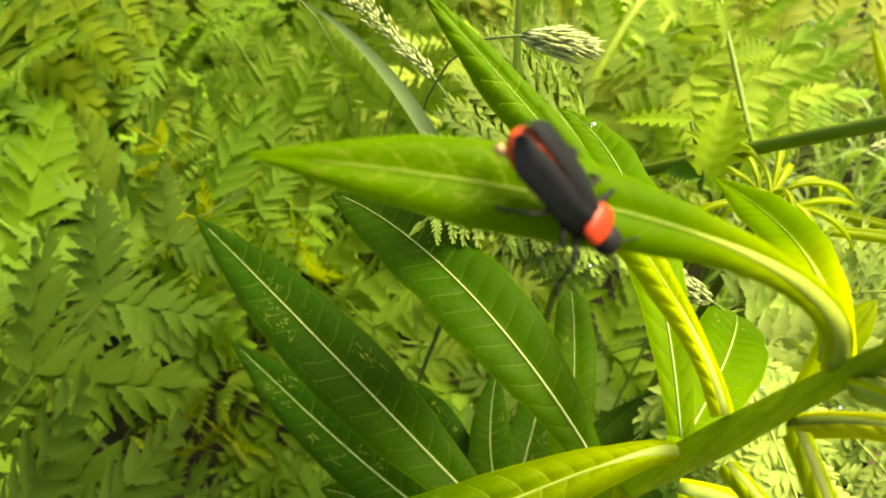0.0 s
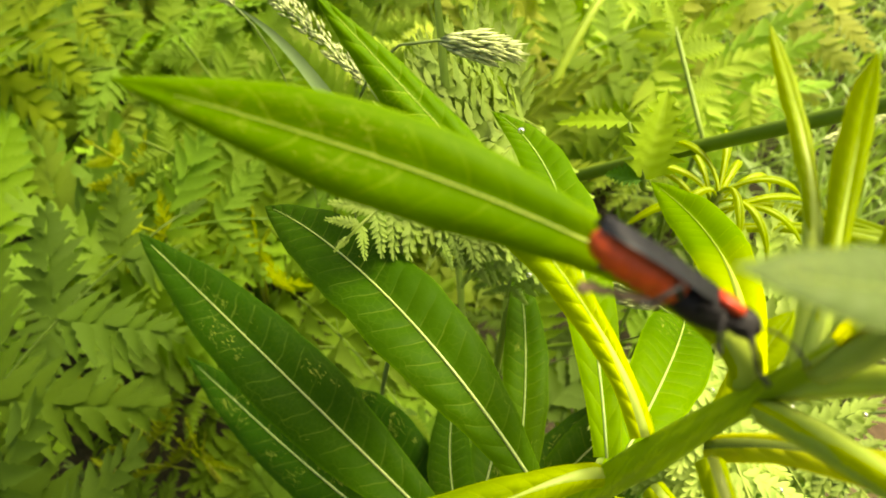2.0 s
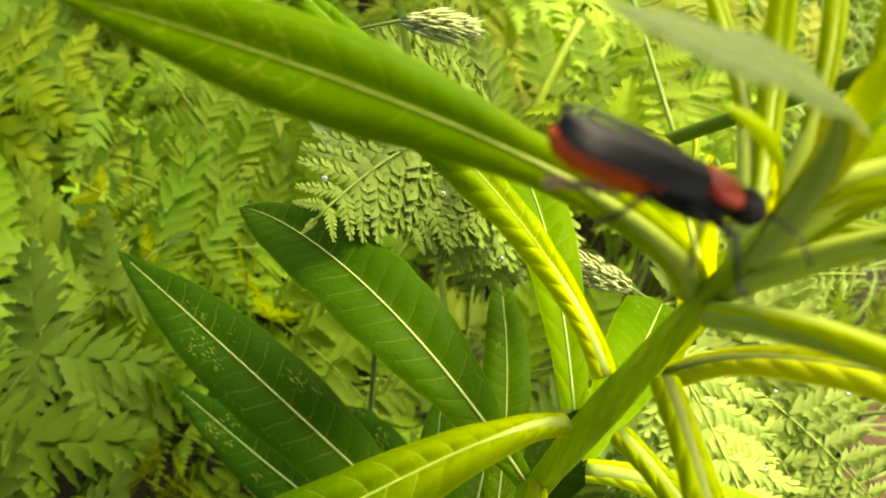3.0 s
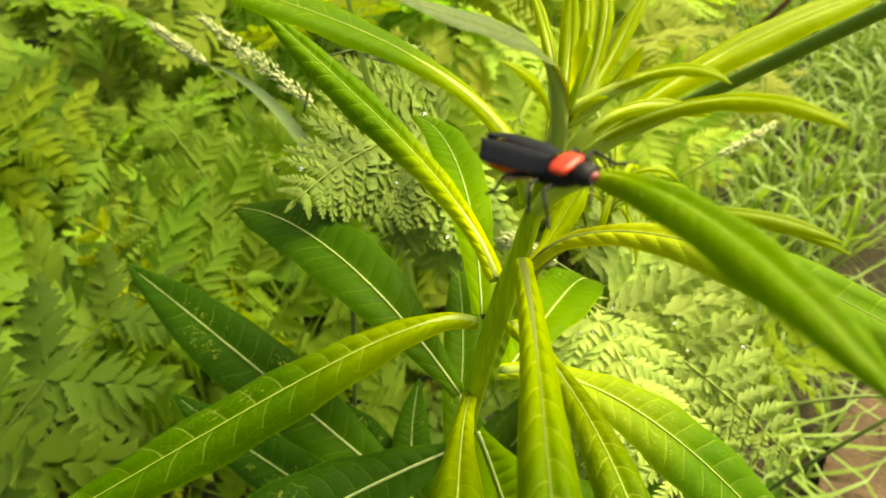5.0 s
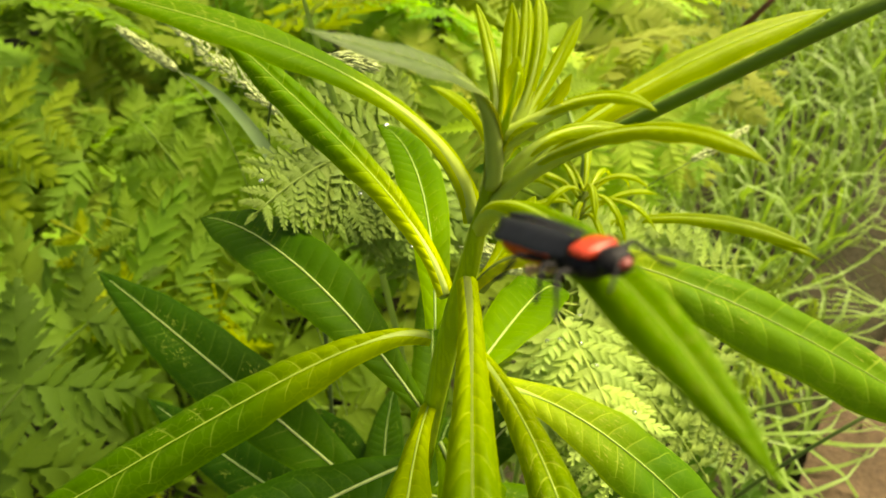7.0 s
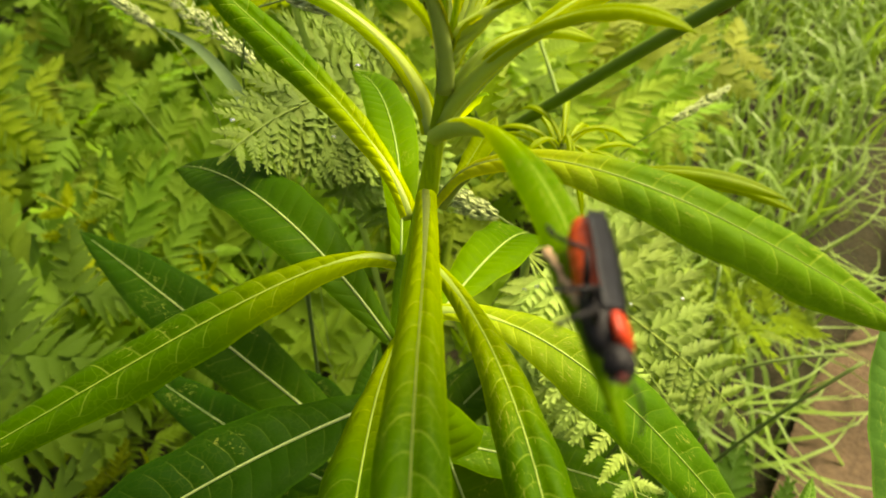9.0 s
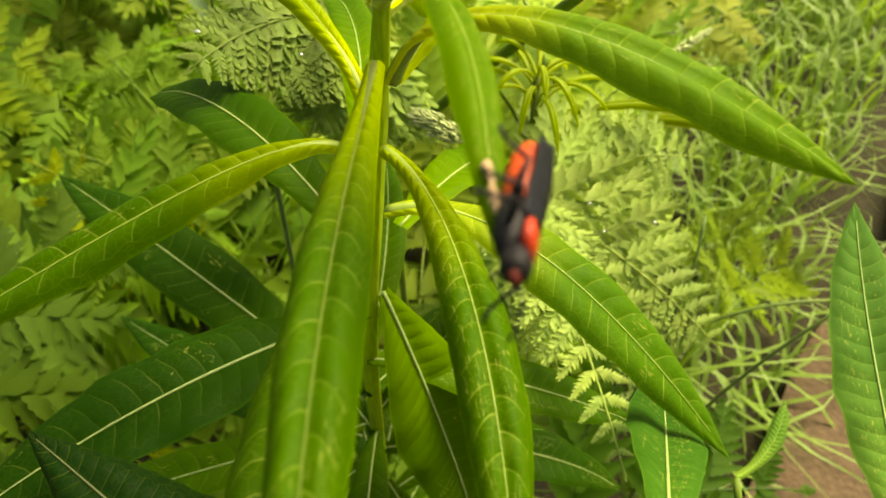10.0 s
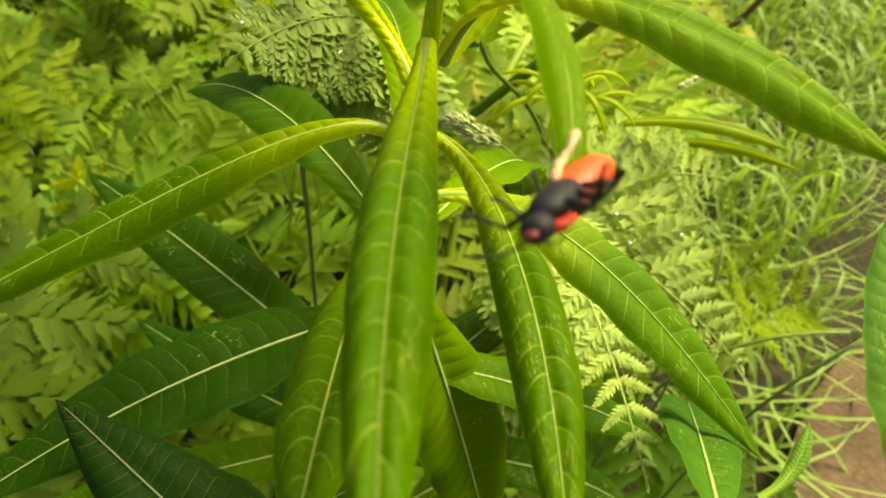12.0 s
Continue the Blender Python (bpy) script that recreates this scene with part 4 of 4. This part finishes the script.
def build_herb():
    """A small saw-toothed herb behind the willowherb."""
    foot = V((0.105, 0.175, 0.0))
    herb = thing("toothed_herb", foot, "small bright green herb with saw-toothed leaves", "plant")
    pts = [bezier(foot, foot + V((0, 0, 0.2)), V((0.0818, 0.1311, 0.3803)) - V((0, 0, 0.05)), V((0.0818, 0.1311, 0.3803)), i / 12) - foot for i in range(13)]
    pts += [bezier((0.0818, 0.1311, 0.3803), V((0.0818, 0.1311, 0.3803)).lerp(V((0.0778, 0.1747, 0.3987)), 0.3), V((0.0818, 0.1311, 0.3803)).lerp(V((0.0778, 0.1747, 0.3987)), 0.6), (0.0778, 0.1747, 0.3987), i / 6) - foot for i in range(1, 7)]
    piece("stem", tube_mesh("stem", pts, [0.0007] * 19, STALK, 7), herb, None, (0.17, 0.26, 0.05))
    fresh = (0.20, 0.31, 0.022)
    toothed_leaf(herb, (0.0444, 0.0794, 0.4191), (0.0483, 0.0881, 0.4310), 0.0155, fresh, 1, 0.6)
    toothed_leaf(herb, (0.0417, 0.0857, 0.4262), (0.0300, 0.0887, 0.4256), 0.006, fresh, 2)
    toothed_leaf(herb, (0.0444, 0.0794, 0.4191), (0.0385, 0.0820, 0.4190), 0.007, (0.05, 0.13, 0.012), 3)
    way = [bezier((0.0818, 0.1311, 0.33), (0.07, 0.115, 0.39), (0.05, 0.09, 0.40), (0.0444, 0.0794, 0.4191), i / 12) - foot for i in range(13)]
    piece("side_stem", tube_mesh("side_stem", way, [0.0006] * 13, STALK, 7), herb, None, (0.10, 0.17, 0.02))
    piece("leaf_stalk", tube_mesh("leaf_stalk", [V((0.0444, 0.0794, 0.4191)) - foot, V((0.0417, 0.0857, 0.4262)) - foot], [0.0004, 0.0003], STALK, 6), herb, None, (0.10, 0.17, 0.02))
    node, tip = V((0.0818, 0.1311, 0.3803)), V((0.0778, 0.1747, 0.3987))
    for i, (along, reach, width) in enumerate(((0.05, (0.007, -0.002, -0.003), 0.009), (0.30, (0.010, 0.002, 0.0), 0.012), (0.52, (0.013, 0.003, 0.003), 0.015), (0.64, (-0.002, 0.010, 0.008), 0.010), (0.85, (-0.010, 0.012, 0.004), 0.013), (0.92, (0.009, 0.012, 0.006), 0.012))):
        toothed_leaf(herb, node.lerp(tip, along), node.lerp(tip, along) + V(reach), width, (0.17, 0.27, 0.02), 4 + i)
    toothed_leaf(herb, V((0.0760, 0.1130, 0.3819)), (0.0785, 0.0864, 0.3848), 0.014, (0.13, 0.22, 0.012), 16)


build_herb()


def build_dew():
    """Single drops on the finely cut leaves."""
    rng = random.Random(3)
    ball = ellipsoid_mesh("dew_drop", (0, 0, 0), (0.0005, 0.0005, 0.0004), DEW, 0, 8, 10)
    spots = [V((-0.0011, 0.0626, 0.4344))] + [V((0.0728, 0.0561, 0.3840)) + V((rng.uniform(-0.02, 0.02), rng.uniform(-0.02, 0.01), rng.uniform(-0.004, 0.006))) for _ in range(9)]
    spots += [V((0.008, 0.072, 0.43)) + V((rng.uniform(-0.015, 0.02), rng.uniform(-0.01, 0.01), rng.uniform(-0.02, 0.01))) for _ in range(6)]
    for p in spots:
        ob = new("dew_drop", ball)
        ob.location = p
        tagged(ob, "clear round dew drop on a cut leaf", "dew drop", "dew drops")


build_dew()


def build_grass():
    """The tangle of meadow grass along the path."""
    rng = np.random.default_rng(4)
    verts, faces = [], []

    def blade(x, y, h, lean, a, w):
        k = len(verts)
        n = 6
        for i in range(n + 1):
            s = i / n
            b = a + 0.9 * s * s
            px, py = x + math.cos(b) * lean * s**1.6, y + math.sin(b) * lean * s**1.6
            pz = h * (s - 0.62 * s**3.2)
            ww = w * (1 - s**2.2) + 0.00015
            sx, sy = -math.sin(a) * ww, math.cos(a) * ww
            verts.extend([(px - sx, py - sy, pz), (px + sx, py + sy, pz)])
        for i in range(n):
            q = k + 2 * i
            faces.append((q, q + 1, q + 3, q + 2))

    for _ in range(6000):
        y = rng.uniform(0.12, 1.6)
        x = rng.uniform(0.19, 1.25)
        side = x - y
        if 0.10 + 0.03 * math.sin(9 * y) < side < 0.66 and rng.random() > 0.05:
            continue
        tall = 0.55 if side > 0.06 else 1.0
        blade(x, y, rng.uniform(0.10, 0.26) * tall, rng.uniform(0.05, 0.18), rng.uniform(0, 6.28), rng.uniform(0.0010, 0.0030))
    for _ in range(900):
        x, y = rng.uniform(-0.9, 0.3), rng.uniform(0.1, 1.5)
        blade(x, y, rng.uniform(0.05, 0.16), rng.uniform(0.02, 0.1), rng.uniform(0, 6.28), rng.uniform(0.0008, 0.0018))
    for _ in range(9000):
        r, a = 0.5 + 2.6 * rng.random(), rng.uniform(0, 6.28)
        x, y = r * math.cos(a), r * math.sin(a)
        if 0.13 < x - y < 0.66 or (y > 0.05 and abs(x) < 0.4 + 0.55 * y and y < 1.25):
            continue
        blade(x, y, rng.uniform(0.08, 0.24), rng.uniform(0.04, 0.18), rng.uniform(0, 6.28), rng.uniform(0.002, 0.005))
    ob = new("grass", mesh_of("grass", verts, faces, GRASS))
    ob.color = (0.165, 0.265, 0.06, 1)
    tagged(ob, "tangled light green meadow grass along the footpath", "grass", kind="stuff")


build_grass()

# ---- what moves ----
PERCH_TURNS = [(0, (21.8, -10.6, 1.8)), (1.5, (29.5, -13.1, -10.6)), (2, (30.9, -12.8, -14.0)), (2.5, (29.3, -12.8, -14.7)), (3, (42.1, -15.9, -19.9)), (3.5, (27.9, -10.3, -13.1)), (5.5, (0.0, 0.0, 0.0)), (12, (0.0, 0.0, 0.0))]
BENT_TURNS = [(0, (0.0, 0.0, 0.0)), (7.2, (0.0, 0.0, 0.0)), (9, (8.4, 25.1, -12.2)), (9.5, (11.6, 29.7, -13.5)), (10.5, (15.5, 32.3, -12.8)), (11, (15.9, 49.0, -19.3)), (12, (18.1, 38.2, -14.3))]
BEETLE_WAY = [
    (0, (0.0066, 0.0239, 0.4743), (0.636, -0.187, -0.748), (0.591, -0.505, 0.629)),
    (0.5, (0.0081, 0.0250, 0.4745), (0.888, -0.193, -0.418), (0.458, 0.281, 0.843)),
    (1, (0.0106, 0.0220, 0.4774), (0.907, -0.199, -0.372), (0.420, 0.506, 0.753)),
    (1.5, (0.0155, 0.0222, 0.4749), (0.848, -0.300, -0.437), (0.492, 0.139, 0.860)),
    (2, (0.0189, 0.0207, 0.4733), (0.837, -0.312, -0.449), (0.546, 0.528, 0.650)),
    (2.5, (0.0201, 0.0188, 0.4741), (0.816, -0.334, -0.472), (0.556, 0.229, 0.799)),
    (3, (0.0200, 0.0155, 0.4756), (0.904, -0.200, -0.377), (0.400, 0.087, 0.912)),
    (3.5, (0.0212, 0.0133, 0.4721), (0.841, -0.274, -0.467), (0.383, -0.307, 0.871)),
    (5.5, (0.0265, 0.0032, 0.4766), (0.516, -0.771, 0.373), (-0.289, 0.253, 0.923)),
    (6, (0.0285, 0.0031, 0.4752), (0.698, -0.674, 0.240), (-0.172, 0.167, 0.971)),
    (6.5, (0.0282, -0.0015, 0.4772), (0.602, -0.681, 0.416), (-0.271, 0.315, 0.909)),
    (7, (0.0291, -0.0051, 0.4798), (0.419, -0.798, 0.432), (-0.109, 0.428, 0.897)),
    (9, (0.0334, -0.0166, 0.4750), (-0.129, -0.990, -0.049), (0.899, -0.138, 0.416)),
    (9.5, (0.0338, -0.0211, 0.4714), (-0.239, -0.970, 0.049), (0.944, -0.220, 0.246)),
    (10, (0.0342, -0.0245, 0.4688), (-0.340, -0.938, 0.071), (0.940, -0.335, 0.068)),
    (10.5, (0.0339, -0.0249, 0.4670), (-0.425, -0.898, 0.110), (0.879, -0.439, -0.187)),
    (11, (0.0321, -0.0250, 0.4655), (-0.601, -0.762, 0.242), (0.653, -0.643, -0.400)),
    (11.5, (0.0316, -0.0254, 0.4647), (-0.684, -0.682, 0.260), (0.404, -0.651, -0.643)),
    (12, (0.0321, -0.0254, 0.4642), (-0.618, -0.756, 0.215), (0.346, -0.508, -0.789)),
]


def turned(ob, turns):
    """Rows for a leaf that swings about its base by an axis-angle in degrees."""
    rest = ob.location.copy()
    rows = []
    for t, v in turns:
        axis = V(v)
        m = Matrix.Rotation(radians(axis.length), 4, axis) if axis.length > 0.01 else Matrix.Identity(4)
        m.translation = rest
        rows.append((t, m))
    return rows


def bug_pose(place, ahead, back):
    x = V(ahead).normalized()
    z = (V(back) - x * V(back).dot(x)).normalized()
    m = Matrix((x, z.cross(x), z)).transposed().to_4x4()
    m.translation = place
    return m


def motions():
    walk(perch_leaf, turned(perch_leaf, PERCH_TURNS))
    walk(bent_leaf, turned(bent_leaf, BENT_TURNS))
    walk(beetle, [(t, bug_pose(p, a, b)) for t, p, a, b in BEETLE_WAY])
    for leg, i, s in beetle_legs:
        rest = leg.matrix_basis.copy()
        phase = (i + (s > 0)) % 2
        walk(leg, [(k * 0.25, rest @ pose(0, 0, 0, 0, 0, 13 if (k + phase) % 2 else -13)) for k in range(49)])


motions()
